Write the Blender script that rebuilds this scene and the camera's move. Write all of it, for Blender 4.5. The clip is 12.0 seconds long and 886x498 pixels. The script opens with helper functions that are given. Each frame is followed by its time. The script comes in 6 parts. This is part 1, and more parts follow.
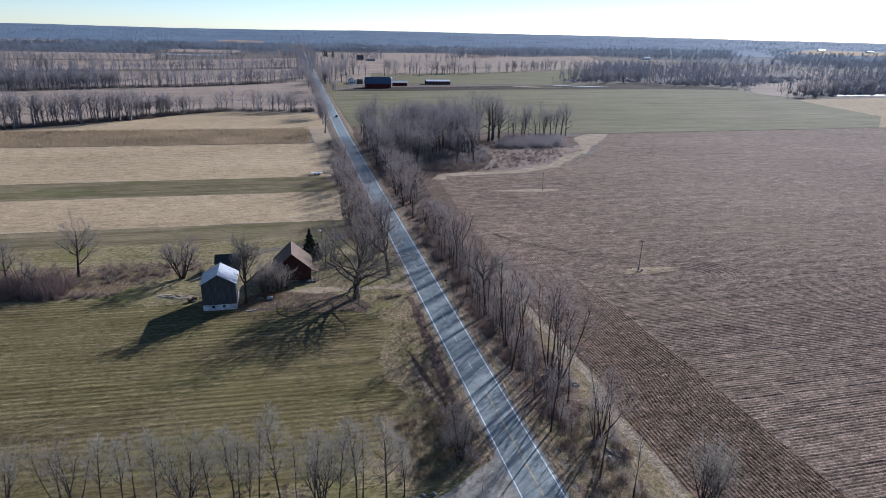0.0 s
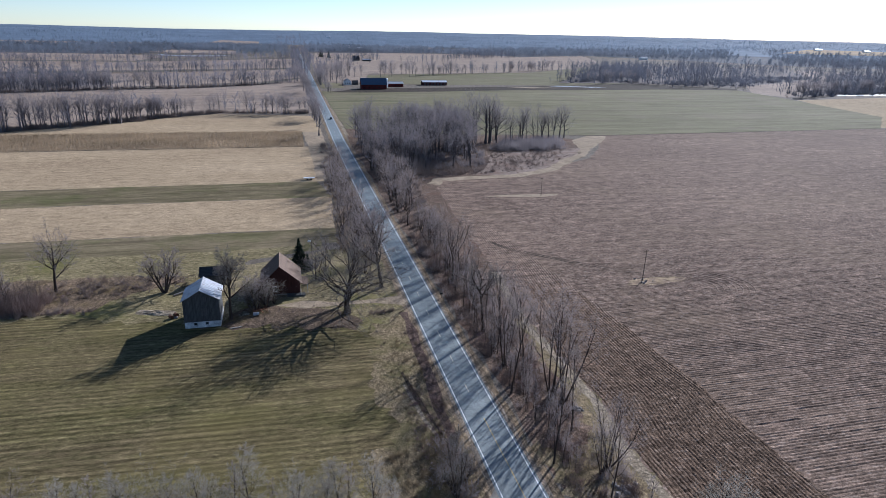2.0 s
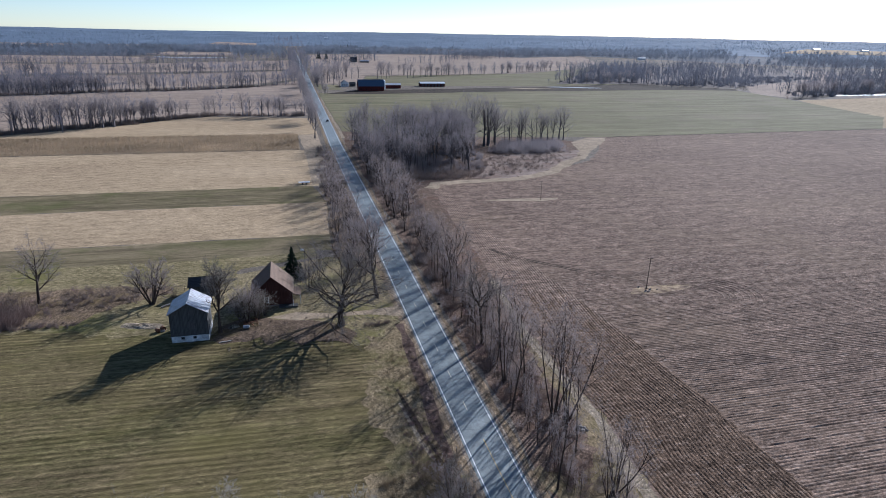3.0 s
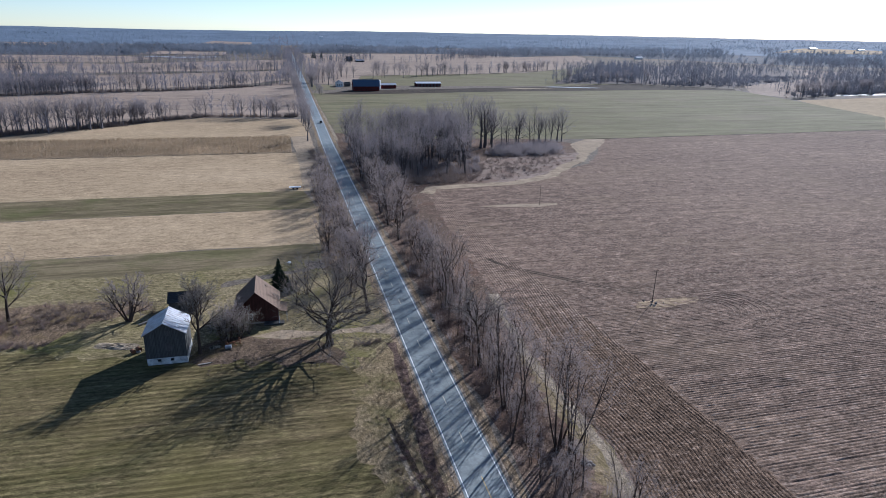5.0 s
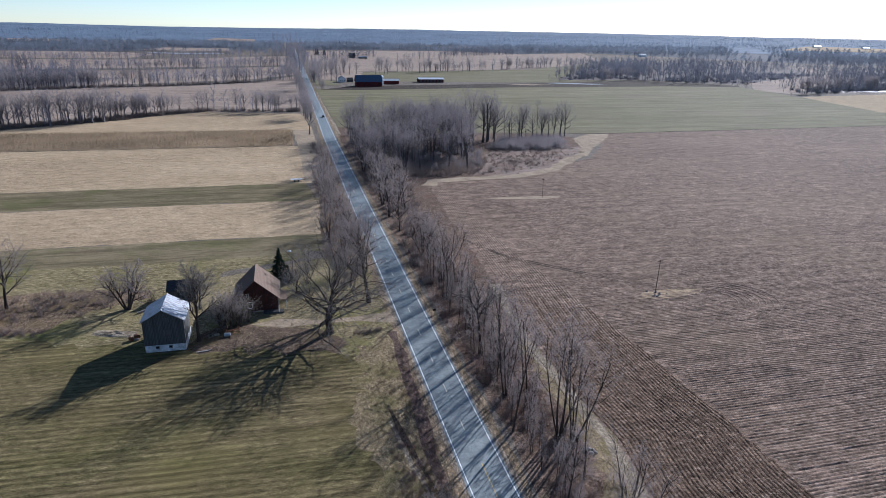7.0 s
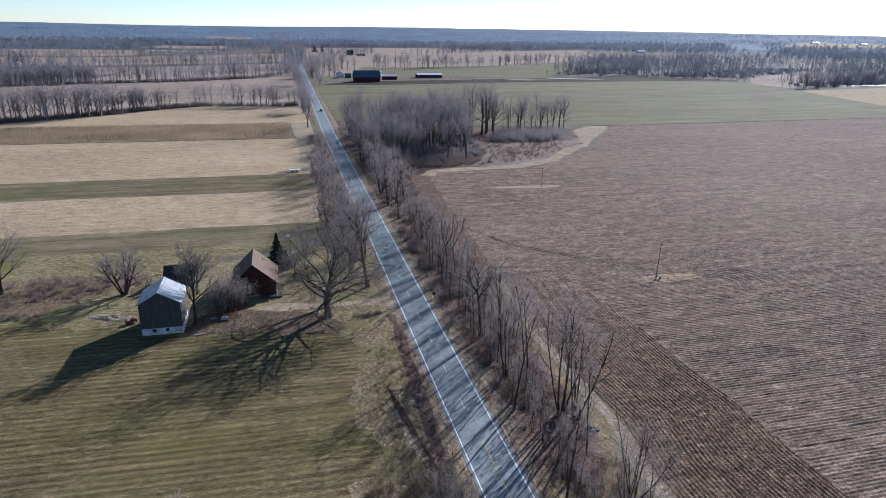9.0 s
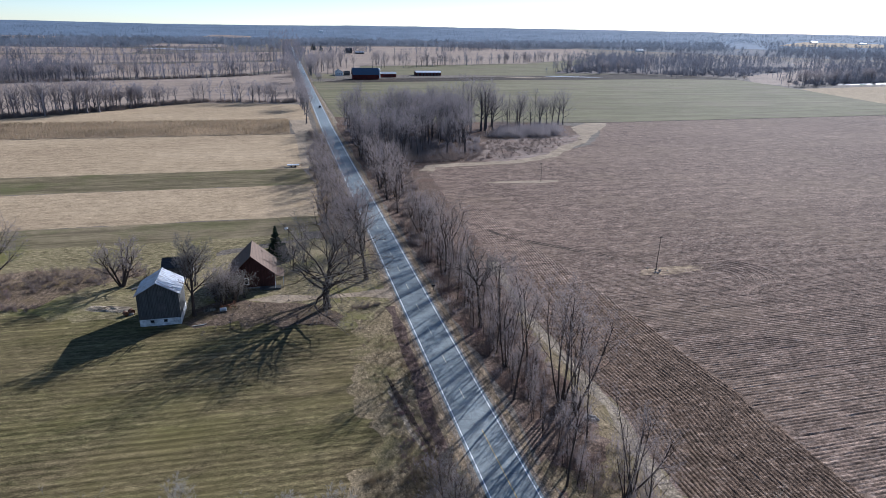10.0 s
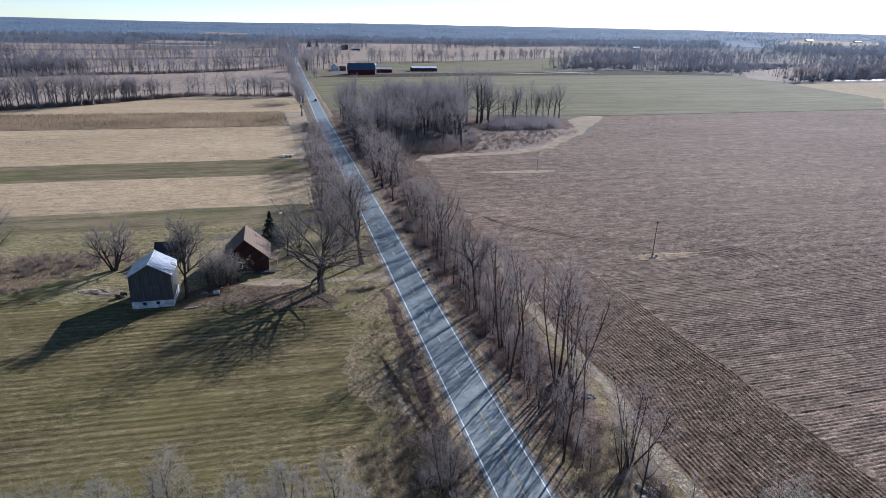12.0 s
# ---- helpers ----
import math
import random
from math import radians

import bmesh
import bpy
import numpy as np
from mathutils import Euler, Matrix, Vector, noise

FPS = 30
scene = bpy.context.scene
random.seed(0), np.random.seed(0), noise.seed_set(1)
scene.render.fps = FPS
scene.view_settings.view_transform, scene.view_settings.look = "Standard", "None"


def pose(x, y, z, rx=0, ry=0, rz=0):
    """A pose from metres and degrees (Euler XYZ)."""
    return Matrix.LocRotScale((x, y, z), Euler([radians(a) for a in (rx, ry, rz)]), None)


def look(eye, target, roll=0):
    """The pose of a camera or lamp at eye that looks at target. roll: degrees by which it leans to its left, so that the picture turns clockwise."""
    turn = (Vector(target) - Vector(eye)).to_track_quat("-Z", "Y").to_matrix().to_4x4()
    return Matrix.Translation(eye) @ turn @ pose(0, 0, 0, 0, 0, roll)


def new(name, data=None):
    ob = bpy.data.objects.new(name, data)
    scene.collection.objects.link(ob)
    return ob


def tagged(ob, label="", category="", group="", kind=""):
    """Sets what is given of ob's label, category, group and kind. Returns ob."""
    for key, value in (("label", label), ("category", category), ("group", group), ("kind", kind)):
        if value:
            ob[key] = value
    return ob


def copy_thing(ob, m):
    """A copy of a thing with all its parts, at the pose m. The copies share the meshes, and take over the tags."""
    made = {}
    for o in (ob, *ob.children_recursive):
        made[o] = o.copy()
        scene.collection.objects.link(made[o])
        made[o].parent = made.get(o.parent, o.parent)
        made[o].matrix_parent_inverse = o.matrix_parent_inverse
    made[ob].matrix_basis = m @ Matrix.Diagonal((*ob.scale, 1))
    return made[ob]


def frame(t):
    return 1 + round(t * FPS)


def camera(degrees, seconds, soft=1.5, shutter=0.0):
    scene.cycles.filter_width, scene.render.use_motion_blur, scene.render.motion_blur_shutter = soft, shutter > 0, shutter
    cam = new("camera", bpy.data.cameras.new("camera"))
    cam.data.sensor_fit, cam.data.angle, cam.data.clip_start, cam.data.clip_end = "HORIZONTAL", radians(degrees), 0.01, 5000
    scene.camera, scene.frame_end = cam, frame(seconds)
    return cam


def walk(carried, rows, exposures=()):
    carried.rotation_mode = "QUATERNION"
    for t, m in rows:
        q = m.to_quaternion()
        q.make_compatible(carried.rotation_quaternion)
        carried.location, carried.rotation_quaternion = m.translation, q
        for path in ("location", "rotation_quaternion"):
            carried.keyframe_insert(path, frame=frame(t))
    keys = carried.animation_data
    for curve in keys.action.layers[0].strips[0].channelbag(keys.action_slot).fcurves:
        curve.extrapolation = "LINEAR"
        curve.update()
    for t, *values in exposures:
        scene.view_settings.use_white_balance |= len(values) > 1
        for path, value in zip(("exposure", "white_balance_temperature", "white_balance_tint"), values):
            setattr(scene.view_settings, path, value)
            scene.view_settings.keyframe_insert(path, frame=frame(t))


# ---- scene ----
cam = camera(69.9, 12.0, soft=0.76)
PATH = [
    (0, (-35.425, -6.375, 68.249), (-34.974, -4.538, 67.599), 1.4),
    (0.5, (-34.978, -4.734, 68.334), (-34.524, -2.898, 67.684), 1.4),
    (1, (-34.24, -2.748, 68.354), (-33.786, -0.912, 67.703), 1.3),
    (1.5, (-33.589, -0.542, 68.444), (-33.132, 1.293, 67.794), 1.3),
    (2, (-32.854, 2.076, 68.521), (-32.395, 3.91, 67.872), 1.3),
    (2.5, (-31.901, 5.036, 68.599), (-31.44, 6.871, 67.951), 1.1),
    (3, (-31.003, 8.031, 68.624), (-30.54, 9.866, 67.977), 1.1),
    (5, (-28.218, 17.599, 68.894), (-27.745, 19.43, 68.245), 1.1),
    (5.5, (-27.981, 18.28, 68.745), (-27.505, 20.11, 68.093), 1.2),
    (6, (-27.763, 18.406, 68.009), (-27.302, 20.239, 67.355), 1.1),
    (6.5, (-27.529, 18.188, 67.165), (-27.067, 20.021, 66.51), 1.2),
    (7, (-27.693, 18.134, 66.198), (-27.228, 19.966, 65.543), 1.2),
    (9, (-27.696, 18.159, 62.24), (-27.228, 19.989, 61.581), 1.0),
    (9.5, (-27.791, 18.052, 61.342), (-27.321, 19.881, 60.682), 1.1),
    (10, (-27.848, 18.059, 60.395), (-27.376, 19.887, 59.734), 1.1),
    (10.5, (-27.806, 17.997, 59.44), (-27.334, 19.824, 58.778), 1.1),
    (11, (-27.844, 17.959, 58.504), (-27.373, 19.786, 57.839), 1.1),
    (11.5, (-27.891, 17.887, 57.619), (-27.418, 19.712, 56.952), 1.2),
    (12, (-27.628, 17.878, 56.65), (-27.145, 19.702, 55.985), 1.2),
]
EXPOSURE, KELVIN, TINT = 0.61, 5420, 13
walk(cam, [(t, look(eye, target, roll)) for t, eye, target, roll in PATH], [(0.0, EXPOSURE, KELVIN, TINT), (5.5, EXPOSURE + 0.03, KELVIN, TINT), (12.0, EXPOSURE + 0.15, KELVIN, TINT)])

# ---- light: low winter sun ahead and to the right, clear pale sky ----
SUN_AZ, SUN_EL = radians(43.4), radians(23.5)
sun_way = Vector((math.cos(SUN_AZ) * math.cos(SUN_EL), math.sin(SUN_AZ) * math.cos(SUN_EL), math.sin(SUN_EL)))
world = bpy.data.worlds.new("sky")
scene.world = world
world.use_nodes = True
sky = world.node_tree.nodes.new("ShaderNodeTexSky")
sky.sky_type = "NISHITA"
sky.sun_disc = False
sky.sun_elevation, sky.sun_rotation = SUN_EL, radians(90) - SUN_AZ
sky.air_density, sky.dust_density, sky.ozone_density, sky.altitude = 0.8, 0.15, 1.6, 900
world.node_tree.links.new(sky.outputs[0], world.node_tree.nodes["Background"].inputs[0])
world.node_tree.nodes["Background"].inputs[1].default_value = 0.073
lamp = bpy.data.lights.new("sun", "SUN")
lamp.energy, lamp.angle, lamp.color = 5.0, radians(0.55), (1.0, 0.95, 0.88)
sun = new("sun", lamp)
sun.matrix_world = look(sun_way * 500, (0, 0, 0))


# ---- materials ----
def shader(name, rough=0.9):
    m = bpy.data.materials.new(name)
    m.use_nodes = True
    b = m.node_tree.nodes["Principled BSDF"]
    b.inputs["Roughness"].default_value = rough
    b.inputs["Specular IOR Level"].default_value = 0.25
    return m, m.node_tree, b


def coords(nt, stretch=(1, 1, 1), turn=0.0, kind="Object"):
    tc = nt.nodes.new("ShaderNodeTexCoord")
    mp = nt.nodes.new("ShaderNodeMapping")
    mp.vector_type = "TEXTURE"
    mp.inputs["Scale"].default_value = [1 / k for k in stretch]
    mp.inputs["Rotation"].default_value = (0, 0, turn)
    nt.links.new(tc.outputs[kind], mp.inputs[0])
    return mp.outputs[0]


def grain(nt, scale, detail=4.0, rough=0.6, stretch=(1, 1, 1), kind="Object", turn=0.0):
    n = nt.nodes.new("ShaderNodeTexNoise")
    n.inputs["Scale"].default_value, n.inputs["Detail"].default_value, n.inputs["Roughness"].default_value = scale, detail, rough
    nt.links.new(coords(nt, stretch, turn, kind), n.inputs["Vector"])
    return n.outputs["Fac"]


def bands(nt, period, axis="Y", wobble=1.0, wobble_scale=0.3, kind="Object", turn=0.0):
    n = nt.nodes.new("ShaderNodeTexWave")
    n.bands_direction = axis
    n.inputs["Scale"].default_value = 0.314 / period
    n.inputs["Distortion"].default_value, n.inputs["Detail"].default_value = wobble, 2.0
    n.inputs["Detail Scale"].default_value = wobble_scale
    nt.links.new(coords(nt, kind=kind, turn=turn), n.inputs["Vector"])
    return n.outputs["Fac"]


def ramp(nt, fac, *stops):
    n = nt.nodes.new("ShaderNodeValToRGB")
    while len(n.color_ramp.elements) < len(stops):
        n.color_ramp.elements.new(0.5)
    for e, (at, c) in zip(n.color_ramp.elements, stops):
        e.position = at
        e.color = (*c, 1) if isinstance(c, tuple) else (c, c, c, 1)
    nt.links.new(fac, n.inputs[0])
    return n.outputs[0]


def blend(nt, fac, a, b, mode="MIX"):
    n = nt.nodes.new("ShaderNodeMix")
    n.data_type, n.blend_type = "RGBA", mode
    for value, slot in ((fac, 0), (a, 6), (b, 7)):
        if isinstance(value, (int, float)):
            n.inputs[slot].default_value = value
        elif isinstance(value, tuple):
            n.inputs[slot].default_value = (*value, 1)
        else:
            nt.links.new(value, n.inputs[slot])
    return n.outputs[2]


def relief(nt, b, fac, strength, distance):
    n = nt.nodes.new("ShaderNodeBump")
    n.inputs["Strength"].default_value, n.inputs["Distance"].default_value = strength, distance
    nt.links.new(fac, n.inputs["Height"])
    nt.links.new(n.outputs[0], b.inputs["Normal"])


def soil(name, dark, mid, light, patch=0.02, clump=0.9, rows=None, row_axis="Y", row_depth=0.35, bump=0.25, streak=(1, 1, 1), tint=None, rough=1.0, lines=0, swath=0.0, bits=None):
    """Ground cover: big patches, clumps, fine speckle, optional rows, and relief."""
    m, nt, b = shader(name, 0.95)
    b.inputs["Specular IOR Level"].default_value = 0.03
    big = ramp(nt, grain(nt, patch, 5, 0.62, streak), (0.3, dark), (0.5, mid), (0.72, light))
    mid_n = grain(nt, clump, 5, 0.7, streak)
    c = blend(nt, ramp(nt, mid_n, (0.35, 0.0), (0.65, 0.75)), big, light, "MIX")
    c = blend(nt, 0.75, c, ramp(nt, grain(nt, clump * 0.35, 6, 0.75, streak), (0.25, 0.38), (0.5, 0.95), (0.78, 1.5)), "MULTIPLY")
    speck = grain(nt, 1.6, 4, 0.8, streak)
    c = blend(nt, 0.8 * rough, c, ramp(nt, speck, (0.36, 0.35), (0.5, 0.95), (0.66, 1.9)), "MULTIPLY")
    fine = grain(nt, 4.5, 3, 0.75)
    c = blend(nt, 0.8 * rough, c, ramp(nt, fine, (0.33, 0.3), (0.5, 0.9), (0.68, 1.9)), "MULTIPLY")
    if tint:
        c = blend(nt, ramp(nt, grain(nt, patch * 1.7, 4, 0.6), (0.5, 0.0), (0.68, 0.7)), c, tint)
    height = mid_n
    if rows:
        w = grain(nt, 1.0 / rows, 5, 0.75, (0.09, 1, 1))
        c = blend(nt, row_depth * 2, c, ramp(nt, w, (0.3, 0.4), (0.5, 1.0), (0.7, 1.5)), "MULTIPLY")
        height = blend(nt, 0.5, mid_n, w)
    if lines:
        thin = grain(nt, 1.3 / lines, 4, 0.72, (0.006, 1, 1), turn=0.012)
        c = blend(nt, 0.55, c, ramp(nt, thin, (0.33, 0.6), (0.44, 1.0), (0.56, 1.0), (0.68, 1.3)), "MULTIPLY")
    if bits:
        c = blend(nt, ramp(nt, grain(nt, 1.3, 4, 0.8, (0.45, 1, 1)), (0.53, 0.0), (0.66, 0.75)), c, bits)
        c = blend(nt, 0.9, c, ramp(nt, grain(nt, 0.36, 6, 0.85, (0.55, 1, 1), turn=-0.02), (0.34, 0.5), (0.5, 0.97), (0.66, 1.6)), "MULTIPLY")
    if swath:
        row = blend(nt, 0.83, bands(nt, swath, "Y", 2.5, 0.2, turn=-0.033), grain(nt, 1.0 / swath, 6, 0.8, (0.016, 1, 1), turn=-0.033))
        row = blend(nt, ramp(nt, grain(nt, 0.05, 4, 0.6, (0.3, 1, 1)), (0.35, 0.35), (0.6, 1.0)), (0.5, 0.5, 0.5), row)
        c = blend(nt, 0.85, c, ramp(nt, row, (0.33, 0.5), (0.49, 0.98), (0.66, 1.7)), "MULTIPLY")
        rut = grain(nt, 0.62 / swath, 5, 0.7, (0.007, 1, 1), turn=-0.036)
        c = blend(nt, 0.8, c, ramp(nt, rut, (0.34, 0.45), (0.42, 1.0), (0.60, 1.0), (0.68, 1.45)), "MULTIPLY")
        green = ramp(nt, grain(nt, 0.045, 5, 0.65, (0.25, 1, 1), turn=-0.03), (0.42, 0.0), (0.62, 0.75))
        c = blend(nt, green, c, blend(nt, 1.0, c, (0.95, 1.04, 0.84), "MULTIPLY"))
    nt.links.new(c, b.inputs["Base Color"])
    relief(nt, b, height, bump, 0.3)
    return m


M_GROUND = soil("dry_ground", (0.11, 0.092, 0.070), (0.15, 0.125, 0.098), (0.21, 0.175, 0.140), 0.012, 0.6)
M_HAY = soil("hay_field", (0.074, 0.065, 0.030), (0.113, 0.092, 0.043), (0.170, 0.126, 0.068), 0.02, 0.7, 2.6, "Y", 0.15, 0.3, (0.35, 1, 1), (0.142, 0.112, 0.047), rough=0.8, swath=1.55)
M_GRASS = soil("old_grass", (0.120, 0.100, 0.046), (0.180, 0.149, 0.072), (0.258, 0.204, 0.115), 0.03, 0.8, None, "Y", 0, 0.35, (0.4, 1, 1), (0.130, 0.124, 0.034))
M_STRIP = soil("strip_grass", (0.103, 0.086, 0.043), (0.148, 0.121, 0.064), (0.224, 0.175, 0.107), 0.03, 0.6, 5.0, "Y", 0.25, 0.2, (0.15, 1, 1), (0.093, 0.095, 0.035), rough=0.4, lines=4.2)
M_STUBBLE = soil("corn_stubble", (0.262, 0.186, 0.112), (0.349, 0.257, 0.153), (0.455, 0.340, 0.213), 0.02, 0.9, 0.8, "Y", 0.13, 0.3, (0.5, 1, 1), rough=0.5)
M_PALE = soil("pale_residue", (0.216, 0.162, 0.122), (0.277, 0.212, 0.162), (0.347, 0.271, 0.210), 0.008, 0.4, 6.0, "Y", 0.15, 0.2, (0.2, 1, 1), rough=0.4)
M_WHEAT = soil("winter_wheat", (0.120, 0.111, 0.056), (0.158, 0.145, 0.077), (0.206, 0.180, 0.108), 0.011, 0.3, 9.0, "Y", 0.2, 0.15, (0.12, 1, 1), (0.187, 0.153, 0.102), rough=0.3)
M_TILLED = soil("tilled_soil", (0.112, 0.076, 0.057), (0.160, 0.109, 0.081), (0.242, 0.170, 0.123), 0.014, 0.7, 1.94, "Y", 0.24, 0.5, (0.6, 1, 1), rough=1.0, tint=(0.190, 0.134, 0.092), bits=(0.350, 0.272, 0.216), lines=5.0)
M_FURROW = soil("furrow_soil", (0.066, 0.043, 0.029), (0.102, 0.067, 0.045), (0.168, 0.113, 0.076), 0.03, 1.3, None, "Y", 0, 0.7, (1, 0.6, 1), rough=1.0, bits=(0.310, 0.226, 0.168))
M_TRACK = soil("sandy_track", (0.220, 0.170, 0.111), (0.292, 0.225, 0.154), (0.371, 0.289, 0.199), 0.05, 0.6, rough=0.5)
M_LITTER = soil("leaf_litter", (0.062, 0.043, 0.033), (0.104, 0.072, 0.054), (0.215, 0.152, 0.110), 0.06, 0.8, None, "Y", 0, 0.7, (1, 1, 1), (0.120, 0.066, 0.044))
M_VERGE = soil("verge_grass", (0.132, 0.096, 0.056), (0.198, 0.144, 0.088), (0.280, 0.208, 0.136), 0.06, 0.9, None, "Y", 0, 0.5, (1, 0.4, 1))
M_GRAVEL = soil("grassy_gravel", (0.140, 0.110, 0.078), (0.205, 0.162, 0.118), (0.290, 0.235, 0.178), 0.08, 1.3, None, "Y", 0, 0.5, (1, 0.35, 1))
M_DIRT = soil("yard_dirt", (0.070, 0.050, 0.035), (0.108, 0.077, 0.053), (0.172, 0.126, 0.088), 0.06, 0.7, None, "Y", 0, 0.5, (1, 1, 1), (0.086, 0.070, 0.026))
M_YARDGRASS = soil("yard_grass", (0.138, 0.111, 0.056), (0.200, 0.162, 0.084), (0.280, 0.222, 0.130), 0.05, 0.8, None, "Y", 0, 0.4, (0.8, 1, 1), (0.158, 0.146, 0.046))
M_LANE = soil("worn_lane", (0.205, 0.182, 0.152), (0.250, 0.222, 0.186), (0.298, 0.266, 0.224), 0.10, 0.5, rough=0.3)
M_STONEHEAP = soil("rubble_heap", (0.105, 0.092, 0.064), (0.158, 0.138, 0.098), (0.240, 0.208, 0.155), 0.15, 1.2, None, "Y", 0, 0.7)
M_PALEGRASS = soil("pale_dead_grass", (0.165, 0.128, 0.086), (0.240, 0.190, 0.130), (0.345, 0.280, 0.200), 0.12, 0.9, None, "Y", 0, 0.6)
M_DARK = soil("dark_earth", (0.030, 0.025, 0.019), (0.051, 0.041, 0.030), (0.078, 0.060, 0.045), 0.05, 0.5)
M_TAN = soil("tan_field", (0.252, 0.180, 0.099), (0.306, 0.225, 0.126), (0.360, 0.270, 0.162), 0.01, 0.4, rough=0.4)


def asphalt():
    m, nt, b = shader("old_asphalt", 0.62)
    b.inputs["Specular IOR Level"].default_value = 0.3
    c = ramp(nt, grain(nt, 0.12, 5, 0.65, (1, 0.12, 1)), (0.3, (0.116, 0.136, 0.136)), (0.55, (0.174, 0.201, 0.202)), (0.75, (0.258, 0.288, 0.286)))
    c = blend(nt, 0.6, c, ramp(nt, grain(nt, 0.5, 5, 0.7), (0.35, 0.55), (0.6, 1.15)), "MULTIPLY")
    v = nt.nodes.new("ShaderNodeTexVoronoi")
    v.feature = "DISTANCE_TO_EDGE"
    v.inputs["Scale"].default_value = 0.33
    nt.links.new(coords(nt, (1, 0.55, 1)), v.inputs["Vector"])
    c = blend(nt, 0.85, c, ramp(nt, v.outputs["Distance"], (0.0, 0.7), (0.008, 0.75), (0.016, 1.0)), "MULTIPLY")
    c = blend(nt, 0.4, c, ramp(nt, grain(nt, 9, 2), (0.3, 0.7), (0.7, 1.3)), "MULTIPLY")
    nt.links.new(c, b.inputs["Base Color"])
    relief(nt, b, grain(nt, 14, 2), 0.2, 0.02)
    return m


def paint(name, colour, under=(0.22, 0.22, 0.22), worn=0.5):
    m, nt, b = shader(name, 0.6)
    c = blend(nt, ramp(nt, grain(nt, 1.8, 5, 0.75), (worn - 0.12, 1.0), (worn + 0.22, 0.15)), under, colour)
    nt.links.new(c, b.inputs["Base Color"])
    return m


def timber(name, dark, light, plank=0.3, axis="X", rough=0.9):
    """Weathered upright boards in shades of one colour."""
    m, nt, b = shader(name, rough)
    flat = (3.2 / plank * 0.3, 3.2 / plank * 0.3, 0.02)
    c = ramp(nt, grain(nt, 1.0, 3, 0.6, flat), (0.3, dark), (0.7, light))
    c = blend(nt, 0.6, c, ramp(nt, grain(nt, 2.0, 5, 0.7, (1, 1, 0.12)), (0.3, 0.5), (0.7, 1.35)), "MULTIPLY")
    gap = bands(nt, plank, axis, 0.0)
    c = blend(nt, 0.9, c, ramp(nt, gap, (0.0, 0.25), (0.12, 1.0)), "MULTIPLY")
    nt.links.new(c, b.inputs["Base Color"])
    relief(nt, b, gap, 0.4, 0.03)
    return m


def plain(name, colour, rough=0.8, metal=0.0, vary=0.35, scale=1.5):
    m, nt, b = shader(name, rough)
    b.inputs["Metallic"].default_value = metal
    c = blend(nt, vary, colour, ramp(nt, grain(nt, scale, 5, 0.7), (0.3, 0.4), (0.7, 1.6)), "MULTIPLY")
    nt.links.new(c, b.inputs["Base Color"])
    return m


def sheet_metal(name, colour, rust, rough, axis="Y", amount=0.54):
    m, nt, b = shader(name, rough)
    b.inputs["Metallic"].default_value = 0.3
    b.inputs["Specular IOR Level"].default_value = 0.5
    streaks = grain(nt, 0.9, 6, 0.7, (1, 1.6, 1))
    c = blend(nt, ramp(nt, streaks, (amount - 0.08, 0.0), (amount + 0.1, 0.75)), colour, rust)
    seam = bands(nt, 0.9, axis, 0.0)
    c = blend(nt, 0.5, c, ramp(nt, seam, (0.0, 0.35), (0.15, 1.0)), "MULTIPLY")
    c = blend(nt, 0.4, c, ramp(nt, grain(nt, 0.8, 4), (0.3, 0.7), (0.7, 1.2)), "MULTIPLY")
    nt.links.new(c, b.inputs["Base Color"])
    relief(nt, b, seam, 0.5, 0.04)
    return m


def shingle(name, dark, light):
    m, nt, b = shader(name, 0.85)
    c = ramp(nt, grain(nt, 1.3, 5, 0.7, (1, 1, 3)), (0.3, dark), (0.7, light))
    course = bands(nt, 0.28, "Z", 0.4)
    c = blend(nt, 0.5, c, ramp(nt, course, (0.0, 0.5), (0.3, 1.1)), "MULTIPLY")
    nt.links.new(c, b.inputs["Base Color"])
    relief(nt, b, course, 0.3, 0.03)
    return m


def bark(name, dark, light, patch=0, thin=0.0):
    m, nt, b = shader(name, 0.95)
    info = nt.nodes.new("ShaderNodeObjectInfo")
    c = ramp(nt, grain(nt, 1.6, 5, 0.7, (1, 1, 0.3)), (0.3, dark), (0.7, light))
    c = blend(nt, 0.5, c, ramp(nt, info.outputs["Random"], (0.0, 0.7), (1.0, 1.3)), "MULTIPLY")
    if patch:
        c = blend(nt, 0.8, c, ramp(nt, grain(nt, patch, 4, 0.65), (0.32, 0.5), (0.68, 1.5)), "MULTIPLY")
    nt.links.new(c, b.inputs["Base Color"])
    if thin:
        through_light = nt.nodes.new("ShaderNodeBsdfTranslucent")
        both = nt.nodes.new("ShaderNodeMixShader")
        both.inputs[0].default_value = thin
        nt.links.new(c, through_light.inputs["Color"])
        nt.links.new(b.outputs[0], both.inputs[1])
        nt.links.new(through_light.outputs[0], both.inputs[2])
        nt.links.new(both.outputs[0], nt.nodes["Material Output"].inputs["Surface"])
    return m


